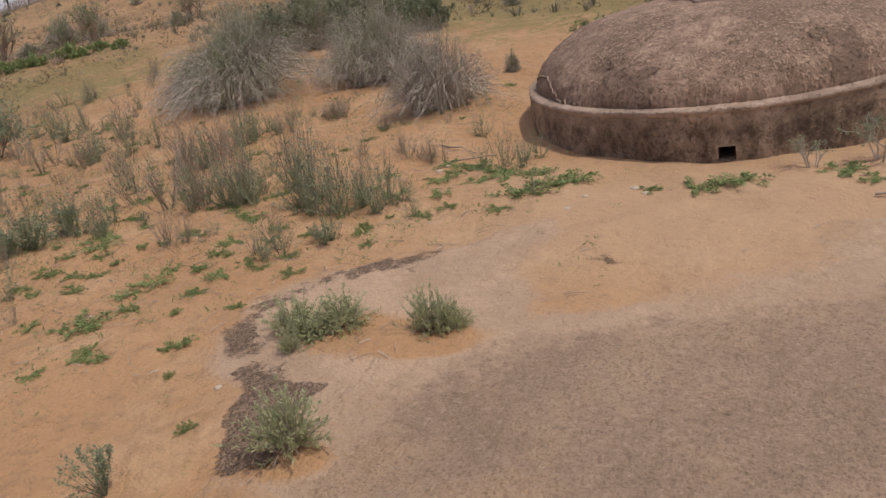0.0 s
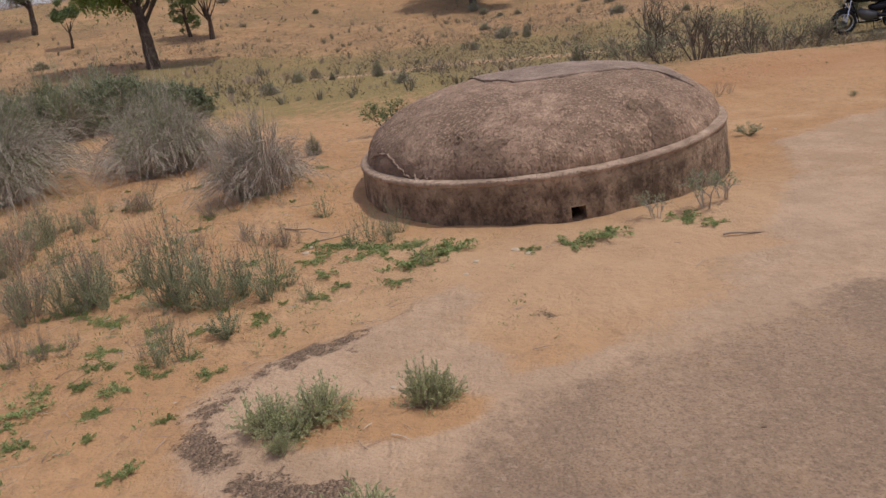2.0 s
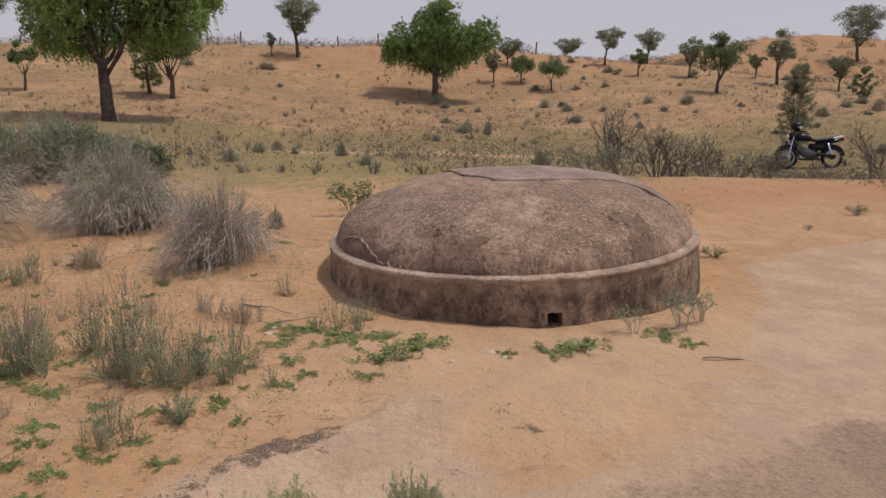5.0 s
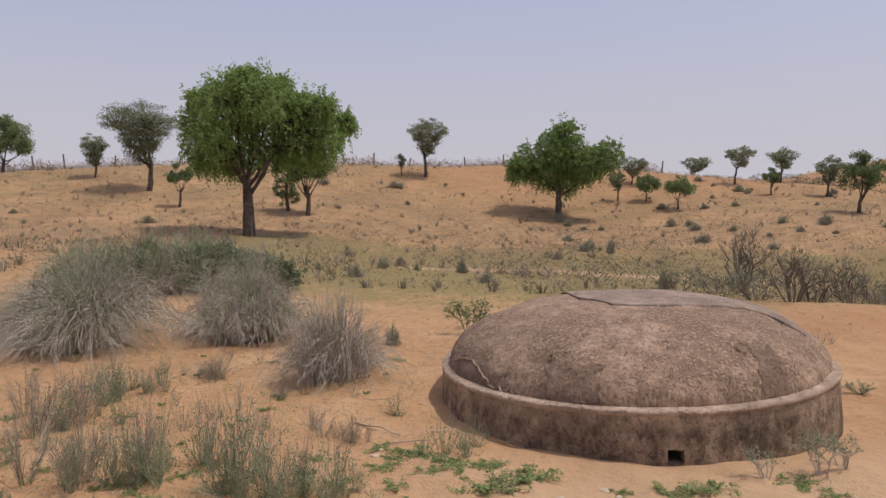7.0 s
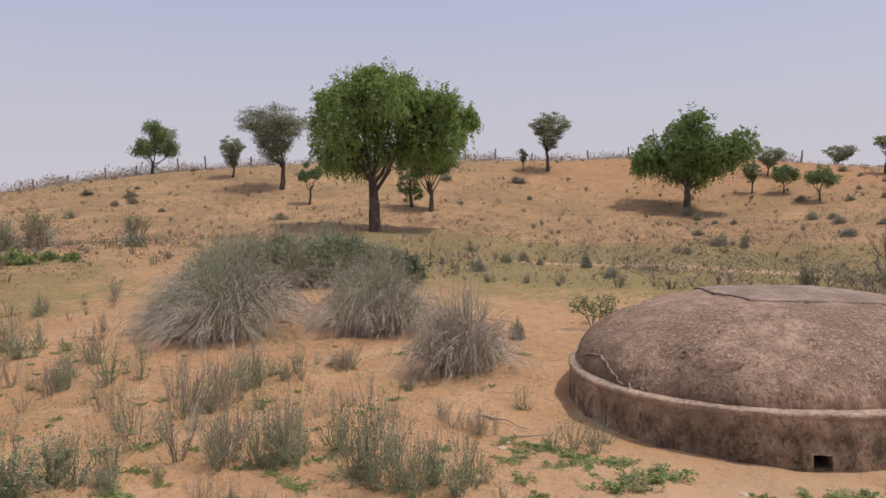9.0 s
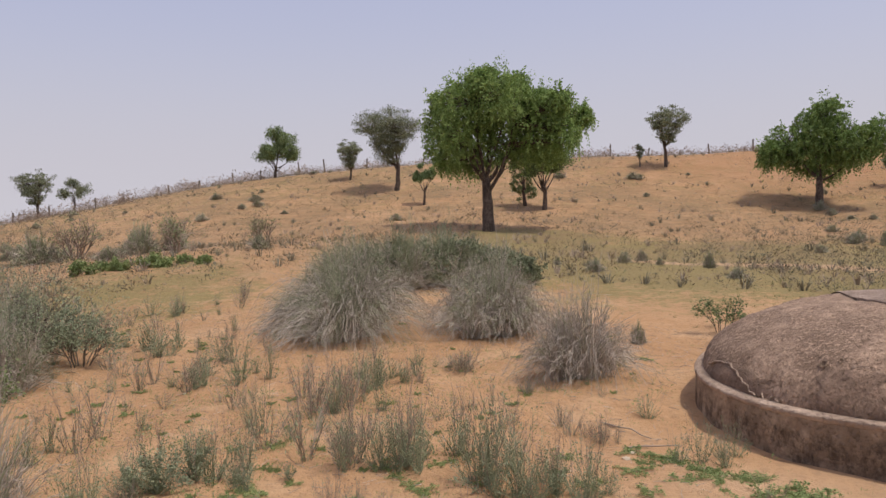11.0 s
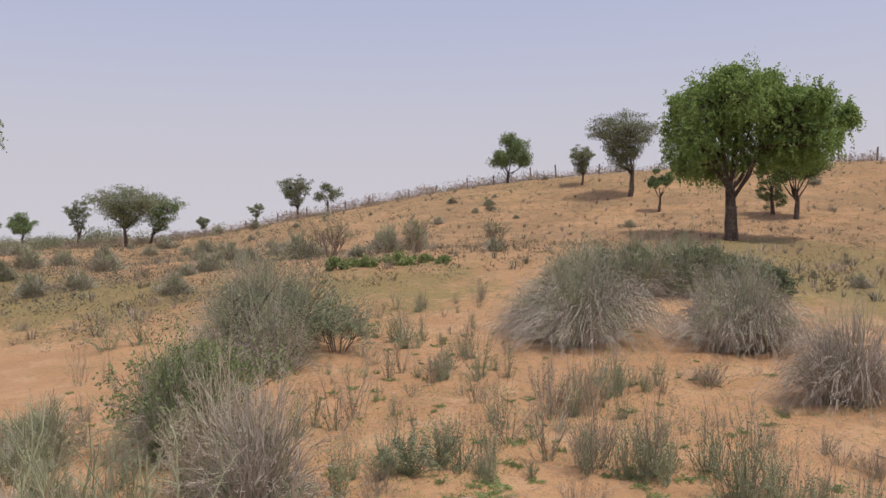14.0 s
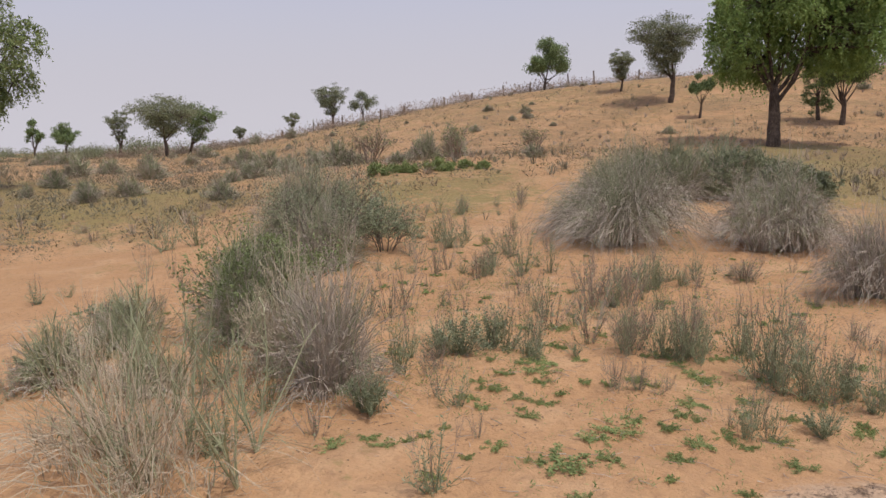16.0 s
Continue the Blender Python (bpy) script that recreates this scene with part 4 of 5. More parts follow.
def water_tank():
    root = thing("water_tank", "round cement-plastered underground water tank with low stained dome", "water tank")
    hole_j = round((360 - 93.5) / 360 * SEGS)
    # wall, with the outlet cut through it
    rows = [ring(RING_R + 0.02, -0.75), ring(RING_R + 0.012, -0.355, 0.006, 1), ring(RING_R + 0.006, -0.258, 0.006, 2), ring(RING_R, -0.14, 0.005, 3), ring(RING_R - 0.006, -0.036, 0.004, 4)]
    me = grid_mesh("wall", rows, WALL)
    bm = bmesh.new()
    bm.from_mesh(me)
    bm.faces.ensure_lookup_table()
    gone = [bm.faces[1 * SEGS + (hole_j + d) % SEGS] for d in (-1, 0)]
    bmesh.ops.delete(bm, geom=gone, context="FACES")
    bm.to_mesh(me)
    bm.free()
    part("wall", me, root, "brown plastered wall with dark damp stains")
    # outlet: square sleeve going into the dark tank
    a0, a1 = (2 * math.pi * (hole_j + d) / SEGS for d in (-1, 1))
    box = []
    for r in (RING_R + 0.012, RING_R - 0.32):
        box.append([(r * math.cos(a) , r * math.sin(a), z) for a, z in ((a0, -0.355), (a1, -0.355), (a1, -0.258), (a0, -0.258))])
    me = grid_mesh("outlet", box, WALL, smooth=False)
    me.polygons.foreach_set("use_smooth", [False] * len(me.polygons))
    part("outlet", me, root, "small square drain opening")
    # pale rounded lip
    rows = [ring(RING_R - 0.006, -0.038), ring(RING_R + 0.003, -0.030, 0.006, 5), ring(RING_R + 0.005, -0.014, 0.008, 5), ring(RING_R + 0.001, -0.003, 0.010, 6), ring(RING_R - 0.018, 0.004, 0.009, 7), ring(RING_R - 0.05, 0.008, 0.006, 8), ring(DOME_R - 0.06, 0.014)]
    part("lip", grid_mesh("lip", rows, LIP), root, "pale worn plaster rim")
    # dome
    rows = []
    for i in range(46):
        k = math.sin(math.pi / 2 * (1 - i / 46)) ** 0.85
        row = []
        for j in range(SEGS):
            a = 2 * math.pi * j / SEGS
            row.append(dome_point(a, k))
        rows.append(row)
    rows.append([(0.0, 0.0, DOME_H)] * SEGS)
    part("dome", grid_mesh("dome", rows, DOME), root, "brown weathered dome plaster with scratch marks")
    plaster_patch(root, (-128, -111), (-126, -110), 0.885, 0.006, PATCH, "darker smooth patch of plaster", 1)
    plaster_patch(root, (-66, -57), (-71, -61), 0.85, 0.006, PATCH, "darker smooth patch of plaster", 2)
    plaster_patch(root, (-168, -139), (-170, -135), 0.955, 0.004, PATCH, "darker smooth patch of plaster", 3)
    # later cap slab over the crown: its broken edge stands proud
    line = [(-0.40, 0.10), (-0.29, -0.13), (-0.22, -0.33), (0.02, -0.41), (0.29, -0.44), (0.56, -0.44), (0.84, -0.36), (1.0, -0.42), (1.1, -0.56), (1.22, -0.66)]
    pts, n = [], 90
    for i in range(n):
        t = i / (n - 1) * (len(line) - 1)
        k = min(int(t), len(line) - 2)
        u = t - k
        jag = Vector((noise.noise((i * 0.31, 1, 0)), noise.noise((i * 0.31, 5, 0)), 0)) * 0.022
        pts.append(Vector((*line[k], 0)).lerp(Vector((*line[k + 1], 0)), u) + jag)

    def skin(p, up):
        k = min(0.999, math.hypot(p.x, p.y) / DOME_R)
        d = 0.022 * noise.noise((p.x * 1.7, p.y * 1.7, dome_z(k) * 2)) + 0.006 * noise.noise((p.x * 5, p.y * 5, 9))
        return (p.x, p.y, dome_z(k) + d + up)
    rows = [[skin(p, -0.03) for p in pts], [skin(p, 0.011) for p in pts], [skin(p + Vector((0, 0.008, 0)), 0.015) for p in pts]]
    for s in range(1, 22):
        t = s / 21
        row = []
        for i, p in enumerate(pts):
            a = math.pi * 0.62 - (math.pi * 0.72) * i / (n - 1)
            far = Vector((math.cos(a) * 1.25, math.sin(a) * 1.25, 0))
            row.append(skin(p.lerp(far, t), 0.015 if s < 21 else -0.03))
        rows.append(row)
    part("cap_slab", grid_mesh("cap_slab", rows, CAP, closed=False), root, "paler cement cap with a cracked edge")
    # crust edges, where the upper coat has broken off in a thin step
    crust = [[(-1.53, -0.25), (-1.40, -0.55), (-1.35, -0.72), (-1.29, -0.89), (-1.21, -1.01), (-1.10, -1.12)], [(-0.72, -1.19), (-0.58, -1.25), (-0.54, -1.33)], [(0.93, -1.12), (0.86, -1.22), (0.78, -1.32)]]
    for c, way in enumerate(crust):
        g = Geo()
        fine = []
        for i in range((len(way) - 1) * 6 + 1):
            k = min(i // 6, len(way) - 2)
            u = i / 6 - k
            p = Vector((*way[k], 0)).lerp(Vector((*way[k + 1], 0)), u)
            p += Vector((noise.noise((i * 0.5, c, 2)), noise.noise((i * 0.5, c, 7)), 0)) * 0.018
            fine.append(Vector(skin(p, 0.0)))
        g.stem(fine, 0.009, 0.006, 5)
        part("crust_edge", g.mesh("crust_edge", LIP, True), root, "pale broken edge of the plaster coat")
    # knocked-out holes in the coat
    for x, y, r in ((0.51, -1.22, 0.045), (-0.84, -1.11, 0.022), (-0.74, -1.14, 0.016)):
        g = Geo()
        c = Vector(skin(Vector((x, y, 0)), 0.004))
        up = Vector((x, y, 1.4)).normalized()
        rim = []
        for j in range(14):
            a = 2 * math.pi * j / 14
            o = up.orthogonal().normalized()
            o2 = up.cross(o)
            rr = r * (1 + 0.35 * noise.noise((math.cos(a) * 2, math.sin(a) * 2, x * 9)))
            rim.append(c + o * (rr * math.cos(a) * 1.5) + o2 * (rr * math.sin(a)) + up * 0.006)
        rows = [rim, [c + (p - c) * 0.8 + up * 0.010 for p in rim], [c + (p - c) * 0.55 + up * 0.001 for p in rim], [c] * 14]
        part("knock_hole", grid_mesh("knock_hole", [[tuple(p) for p in row] for row in rows], WALL), root, "dark chipped spot")
    root.matrix_basis = Matrix.Translation((1.581, 6.490, 0.480)) @ Vector((0, 0, 1)).rotation_difference(Vector((-0.041, -0.015, 0.999))).to_matrix().to_4x4()


water_tank()


# ---- weeds ----
def grey_weed(seed, name="weed", leafy=1.0, stem_mat=None, leaf_mat=None, label="grey-green upright desert weed with thin leafy stems"):
    """About 0.4 m high and 0.3 m wide at the origin."""
    rng = random.Random(seed)
    root = thing(name, label, "weed")
    wood, green = Geo(), Geo()
    for k in range(rng.randint(14, 20)):
        a, lean = rng.uniform(0, 6.283), rng.random() ** 0.7
        foot = Vector((math.cos(a), math.sin(a), 0)) * 0.11 * lean * rng.random() - Vector((0, 0, 0.02))
        h = 0.4 * rng.uniform(0.35, 1.3) * (1 - 0.3 * lean)
        end = Vector((math.cos(a) * 0.22 * lean + rng.uniform(-0.03, 0.03), math.sin(a) * 0.22 * lean + rng.uniform(-0.03, 0.03), h))
        pts = bow(rng, foot, end, rng.uniform(0.0, 0.12), 5)
        wood.stem(pts, 0.0022, 0.0008)
        for t in range(rng.randint(2, 5)):
            i = rng.randint(1, 3)
            q = pts[i]
            e = q + (pts[4] - q) * 0.6 + rnd_dir(rng, 0.5) * 0.05
            wood.stem([q, q.lerp(e, 0.5) + rnd_dir(rng) * 0.006, e], 0.0016, 0.0008)
            pts.append(e)
        for t in range(int(rng.randint(20, 32) * leafy)):
            u = rng.random() ** 1.9
            q = pts[min(4, int(u * 4))].lerp(pts[min(4, int(u * 4) + 1)], rng.random()) if rng.random() < 0.7 else rng.choice(pts)
            d = (rnd_dir(rng, 0.7)).normalized()
            green.leaf(q, d, d.cross(rnd_dir(rng)).normalized(), rng.uniform(0.013, 0.036), rng.uniform(0.0026, 0.0052))
    part("stalk", wood.mesh("stalk", stem_mat or STEM_GREEN), root)
    bare = Geo()
    for k in range(4 if leafy > 0.5 else 1):  # bare seed stalks standing above the leaves
        a, lean = rng.uniform(0, 6.283), rng.uniform(0.1, 1.0)
        foot = Vector((math.cos(a), math.sin(a), 0)) * 0.09 * rng.random()
        pts = bow(rng, foot, Vector((math.cos(a) * 0.2 * lean, math.sin(a) * 0.2 * lean, 0.4 * rng.uniform(0.75, 1.45))), 0.03, 6)
        bare.stem(pts, 0.0016, 0.0007)
        for t in range(rng.randint(3, 6)):
            q = pts[rng.randint(2, 4)]
            e = q + (pts[5] - q) * rng.uniform(0.5, 1.0) + rnd_dir(rng, 0.4) * 0.05
            bare.stem([q, q.lerp(e, 0.5) + rnd_dir(rng) * 0.008, e], 0.0011, 0.0006)
    part("seed_stalk", bare.mesh("seed_stalk", STEM_BROWN), root, "bare brown seed stalks")
    part("foliage", green.mesh("foliage", leaf_mat or LEAF_GREY), root)
    return root


def dry_weed(seed):
    """Brown and nearly leafless, 0.4 m high."""
    return grey_weed(seed, "dry_weed", 0.35, STEM_BROWN, LEAF_GREY, "brown half-dry twiggy weed with few grey leaves")


def broadleaf_weed(seed):
    rng = random.Random(seed)
    root = thing("leafy_weed", "bushy green weed with small oval leaves", "weed")
    green = Geo()
    for k in range(22):
        a, lean = rng.uniform(0, 6.283), rng.random() ** 0.6
        end = Vector((math.cos(a) * 0.17 * lean, math.sin(a) * 0.17 * lean, 0.38 * rng.uniform(0.45, 1.0) * (1 - 0.45 * lean)))
        pts = bow(rng, Vector((0, 0, -0.02)), end, 0.05, 5)
        green.stem(pts, 0.0028, 0.001)
        for t in range(42):
            q = pts[rng.randint(1, 3)].lerp(pts[4], rng.random())
            d = rnd_dir(rng, 0.4)
            green.leaf(q + rnd_dir(rng) * 0.012, d, d.cross(rnd_dir(rng)).normalized(), rng.uniform(0.011, 0.022), rng.uniform(0.0035, 0.006))
    part("foliage", green.mesh("foliage", LEAF_GREY), root)
    return root


def bushy_weed(seed):
    """A dense pale clump of fine arching shoots, 0.25 m high and 0.3 m wide."""
    rng = random.Random(seed)
    root = thing("bushy_weed", "dense pale grey-green clump rooted in drifted sand", "weed")
    wood, green = Geo(), Geo()
    for k in range(120):
        a, lean = rng.uniform(0, 6.283), rng.random() ** 0.6
        u = Vector((math.cos(a), math.sin(a), 0))
        end = u * 0.19 * lean * rng.uniform(0.6, 1.15) + Vector((0, 0, 0.23 * rng.uniform(0.25, 1.1) * (1 - 0.6 * lean * lean)))
        pts = bow(rng, u * 0.07 * rng.random() - Vector((0, 0, 0.02)), end + rnd_dir(rng) * 0.03, 0.16, 5)
        wood.stem(pts, 0.0016, 0.0007)
        for t in range(15):
            i = rng.randint(1, 3)
            q = pts[i].lerp(pts[i + 1], rng.random())
            d = ((pts[i + 1] - pts[i]).normalized() + rnd_dir(rng, 0.2) * 0.8).normalized()
            green.leaf(q, d, d.cross(rnd_dir(rng)).normalized(), rng.uniform(0.016, 0.036), rng.uniform(0.0028, 0.005))
    for k in range(16):                    # old brown twigs about the foot
        a = rng.uniform(0, 6.283)
        e = Vector((math.cos(a) * 0.2, math.sin(a) * 0.2, rng.uniform(0.0, 0.08))) * rng.uniform(0.6, 1.1)
        wood.stem(bow(rng, Vector((0, 0, 0.0)), e, 0.1, 4), 0.0022, 0.001)
    part("stalk", wood.mesh("stalk", STEM_BROWN), root)
    part("foliage", green.mesh("foliage", LEAF_PALE), root)
    return root


def creeper(seed):
    """A flat patch of runners, 0.3 m wide, 0.06 m high."""
    rng = random.Random(seed)
    root = thing("creeper", "low creeping green plant spread flat on sand", "weed")
    green = Geo()
    for k in range(14):
        a, r = rng.uniform(0, 6.283), 0.15 * rng.uniform(0.35, 1.1)
        end = Vector((math.cos(a) * r, math.sin(a) * r, rng.uniform(0.01, 0.035)))
        pts = bow(rng, Vector((rng.uniform(-0.03, 0.03), rng.uniform(-0.03, 0.03), 0)), end, 0.12, 5)
        green.stem(pts, 0.002, 0.001)
        for t in range(36):
            q = pts[rng.randint(0, 3)].lerp(pts[4], rng.random())
            d = rnd_dir(rng, 0.35)
            green.leaf(q + rnd_dir(rng, 0.4) * 0.016, d, d.cross(rnd_dir(rng)).normalized(), rng.uniform(0.010, 0.024), rng.uniform(0.004, 0.008))
    part("foliage", green.mesh("foliage", LEAF_MAT), root)
    return root


def seedling(seed):
    return thorn_shrub(seed, 0.5, 0.4, 4, "spindly grey seedling beside the tank", LEAF_GREY, 380, 0.022, "seedling", STEM_DRY, 0.016)


GREY_WEST = [
    (-10.04, 5.78, 0.5, 0.5), (-8.3, 3.14, 0.24, 0.24), (-7.34, 8.88, 0.23, 0.3), (-6.91, 8.84, 0.29, 0.21), (-6.08, 7.17, 0.31, 0.38), (-5.96, 7.23, 0.32, 0.39),
    (-5.68, 6.88, 0.35, 0.35), (-4.61, 6.67, 0.28, 0.25), (-4.36, 3.86, 0.3, 0.26), (-4.35, 5.84, 0.33, 0.27), (-4.1, 6.05, 0.44, 0.27), (-3.16, 3.64, 0.36, 0.29),
    (-3.09, 4.74, 0.33, 0.19), (-3.01, 3.83, 0.37, 0.33), (-2.87, 3.8, 0.32, 0.28), (-2.82, 4.69, 0.24, 0.2), (-2.8, 5.34, 0.39, 0.24), (-2.79, 5.97, 0.32, 0.32),
    (-2.79, 6.22, 0.26, 0.28), (-2.75, 6.18, 0.31, 0.27),
]
GREY_EAST = [
    (-2.73, 6.04, 0.29, 0.24), (-2.57, 3.69, 0.17, 0.13), (-2.18, 4.18, 0.33, 0.25), (-2.03, 1.91, 0.31, 0.26), (-1.93, 4.24, 0.31, 0.24), (-1.82, 4.21, 0.36, 0.19),
    (-1.8, 4.32, 0.38, 0.3), (-1.25, 4.13, 0.44, 0.35), (-1.24, 4.25, 0.57, 0.33), (-1.17, 3.34, 0.2, 0.17), (-1, 4.05, 0.37, 0.26), (-0.69, 4.01, 0.35, 0.22),
    (-0.05, 4.99, 0.25, 0.21), (0.1, 4.96, 0.18, 0.21),
]
DRY_WEST = [
    (-13.12, 6.11, 0.25, 0.25), (-8.38, 2.59, 0.2, 0.17), (-8.26, 4.39, 0.46, 0.23), (-7.22, 8.27, 0.29, 0.25), (-7, 7.51, 0.38, 0.23), (-6.98, 8.89, 0.3, 0.15),
    (-6.5, 9.92, 0.26, 0.22), (-6.25, 9.41, 0.35, 0.27), (-5.53, 6.11, 0.34, 0.31), (-4.96, 5.7, 0.43, 0.23), (-4.41, 5.67, 0.28, 0.33), (-4.27, 4.18, 0.49, 0.36),
    (-3.24, 5.65, 0.38, 0.24), (-3.05, 3.16, 0.22, 0.13), (-2.99, 5.38, 0.4, 0.35), (-2.93, 5.2, 0.44, 0.36), (-2.85, 5.35, 0.38, 0.31), (-2.55, 4.4, 0.48, 0.35),
    (-2.54, 6.34, 0.15, 0.1), (-2.29, 6.83, 0.21, 0.29), (-2.28, 4.8, 0.23, 0.18),
]
DRY_EAST = [
    (-2.24, 2.53, 0.17, 0.09), (-2.2, 6.88, 0.12, 0.35), (-2.17, 6.83, 0.16, 0.31), (-2.15, 4.16, 0.34, 0.2), (-2.15, 4.29, 0.45, 0.28), (-2.15, 6.81, 0.21, 0.32),
    (-2.02, 5.21, 0.24, 0.16), (-1.94, 3.52, 0.27, 0.16), (-1.82, 3.55, 0.15, 0.12), (-1.82, 3.56, 0.2, 0.13), (-1.82, 5.65, 0.08, 0.25), (-1.81, 4.3, 0.45, 0.21),
    (-1.43, 6.24, 0.19, 0.19), (-1.41, 6.19, 0.15, 0.12), (-1.02, 5.53, 0.17, 0.14), (-0.93, 5.39, 0.19, 0.19), (-0.73, 5.31, 0.18, 0.14), (-0.69, 5.3, 0.2, 0.12),
    (-0.68, 5.26, 0.24, 0.14), (4.48, 8.94, 0.2, 0.17),
]
MATS_WEST = [
    (-3.57, 3.41, 0.06, 0.22), (-2.89, 4.54, 0.07, 0.2), (-2.71, 1.98, 0.14, 0.19), (-2.6, 2.96, 0.05, 0.14), (-2.51, 3.15, 0.05, 0.14), (-2.51, 3.69, 0.07, 0.23),
    (-2.48, 2.9, 0.06, 0.14), (-2.43, 3.52, 0.07, 0.26), (-2.35, 3.1, 0.06, 0.15), (-2.18, 3.14, 0.06, 0.14), (-2.16, 3.53, 0.04, 0.12), (-1.94, 4.24, 0.05, 0.17),
    (-1.84, 2.44, 0.06, 0.13), (-1.75, 2.5, 0.05, 0.32), (-1.74, 2.86, 0.06, 0.22), (-1.71, 3.01, 0.1, 0.26), (-1.67, 2.46, 0.05, 0.13), (-1.67, 4.03, 0.07, 0.16),
    (-1.57, 2.65, 0.06, 0.18), (-1.57, 4, 0.09, 0.18), (-1.5, 3.39, 0.07, 0.15), (-1.5, 3.57, 0.07, 0.21),
]
MATS_EAST = [
    (-1.48, 2.18, 0.05, 0.16), (-1.33, 2.85, 0.05, 0.14), (-1.32, 2.87, 0.05, 0.13), (-1.29, 3.07, 0.06, 0.19), (-1.28, 2.62, 0.04, 0.09), (-1.25, 3.27, 0.06, 0.17),
    (-1.24, 3.59, 0.06, 0.14), (-0.91, 2.03, 0.03, 0.06), (-0.86, 4.74, 0.09, 0.21), (-0.7, 3.74, 0.06, 0.14), (-0.66, 4.3, 0.08, 0.23), (-0.57, 1.65, 0.03, 0.09),
    (-0.36, 3.98, 0.06, 0.21), (-0.33, 4.29, 0.1, 0.2), (-0.25, 4.11, 0.13, 0.16), (0.11, 4.05, 0.06, 0.18), (0.23, 4.3, 0.09, 0.47), (0.49, 4.54, 0.09, 0.37),
    (0.99, 4.35, 0.04, 0.18), (1.28, 4.29, 0.07, 0.31), (1.53, 4.34, 0.07, 0.37), (2.1, 4.48, 0.06, 0.3), (2.25, 4.29, 0.06, 0.22),
]
BROADLEAF = [
    (-0.68, 1.33, 0.28, 0.21), (-0.85, 3.53, 0.22, 0.2), (-3.13, 3.62, 0.37, 0.43), (-3.22, 3.47, 0.23, 0.23), (3.78, 6.78, 0.17, 0.5), (6.7, 8.5, 0.18, 0.3), (5.6, 7.9, 0.08, 0.3), (-2.93, 2.43, 0.34, 0.26),
    (-2.43, 3.95, 0.14, 0.12), (-5.83, 2.46, 0.47, 0.39), (-5.11, 1.72, 0.39, 0.35), (-2.87, 2.42, 0.28, 0.21), (-3.07, 3.88, 0.3, 0.36), (-2.67, 3.82, 0.16, 0.16),
]
SEEDLINGS = [
    (1.96, 4.57, 0.25, 0.17), (2.34, 4.60, 0.32, 0.24),
]


def spread_out(makers, spots, group, nominal_h, nominal_w, seed):
    """Copies of a few grown plants, each scaled to its spot."""
    rng = random.Random(seed)
    grown = []
    for k, (x, y, h, w) in enumerate(spots):
        sz = h / nominal_h
        sx = min(max(w / nominal_w, sz * 0.6), sz * 2.2) if nominal_h > 0.1 else w / nominal_w
        sz = max(sz, sx * 0.5) if nominal_h > 0.1 else 0.6 * max(0.7, min(sz, sx))
        m = pose(x, y, ground_z(x, y), 0, 0, rng.uniform(0, 360)) @ Matrix.Diagonal((sx, sx, sz, 1))
        kind = k % len(makers)
        if kind >= len(grown):
            ob = makers[kind]()
            tagged(ob, group=group)
            ob.matrix_basis = m
            grown.append(ob)
        else:
            src = grown[kind]
            ob = copy_thing(src, Matrix())
            ob.matrix_basis = m


rng = random.Random(5)
loose_g, loose_d, loose_m = [], [], []
for spots, out in ((GREY_WEST, loose_g), (GREY_EAST, loose_g), (DRY_WEST, loose_d), (DRY_EAST, loose_d)):
    for x, y, h, w in spots:          # most weeds stand in small groups
        for k in range(1 if y > 2.8 else 0):
            out.append((x + rng.uniform(-1, 1) * w * 1.1, y + rng.uniform(0.1, 1.2) * w, h * rng.uniform(0.6, 1.0), w * rng.uniform(0.6, 1.0)))
for x, y, h in ((-1.33, 4.22, 0.36), (-1.17, 4.06, 0.40), (-1.05, 4.11, 0.42), (-0.93, 4.05, 0.34), (-0.83, 4.15, 0.30), (-0.66, 4.16, 0.36), (-0.57, 4.20, 0.24), (-1.69, 4.24, 0.34), (-1.85, 4.36, 0.38), (-0.84, 3.60, 0.24), (-1.15, 3.47, 0.26)):
    loose_g.append((x, y, h * 0.8, h * 0.7))
for k in range(34):                   # the low growth round the dry tussocks
    x, y, s = rng.uniform(-6.2, -2.6), rng.uniform(1.1, 3.6), rng.uniform(0.6, 1.1)
    (loose_g if k % 3 else loose_d).append((x, y, 0.36 * s, 0.3 * s))
while len(loose_d) < 105:          # the weedy strip between tank, brooms and apron
    x, y = rng.uniform(-8.5, 0.6), rng.uniform(2.6, 9.5)
    if apron(x, y) > -0.55 or math.hypot(x - 1.54, y - 6.49) < 2.1 or math.hypot(x + 3.96, y - 8.2) < 1.1 or y < 2.4 - 0.3 * x - 1.6:
        continue
    s = rng.uniform(0.4, 1.0)
    loose_d.append((x, y, 0.24 * s, 0.2 * s))
    if len(loose_g) < 170:
        loose_g.append((x + rng.uniform(-1, 1), y + rng.uniform(0.2, 1), 0.22 * s, 0.2 * s))
    for k in range(2):
        if len(loose_m) < 165:
            u, v = x + rng.uniform(-0.8, 0.5), y - rng.uniform(-0.3, 0.9)
            if apron(u, v) < -0.3 and math.hypot(u - 1.54, v - 6.49) > 1.9:
                loose_m.append((u, v, 0.06, rng.uniform(0.05, 0.17)))
for k in range(66):                   # green mats thickest before the tank
    x, y = rng.uniform(-2.9, -0.3), rng.uniform(2.0, 4.7)
    if apron(x, y) < -0.2:
        loose_m.append((x, y, 0.06, rng.uniform(0.06, 0.15)))
for k in range(16):
    x = rng.uniform(-0.5, 0.75)
    loose_m.append((x, 4.75 - 0.35 * x + rng.uniform(-0.25, 0.15), 0.07, rng.uniform(0.12, 0.3)))
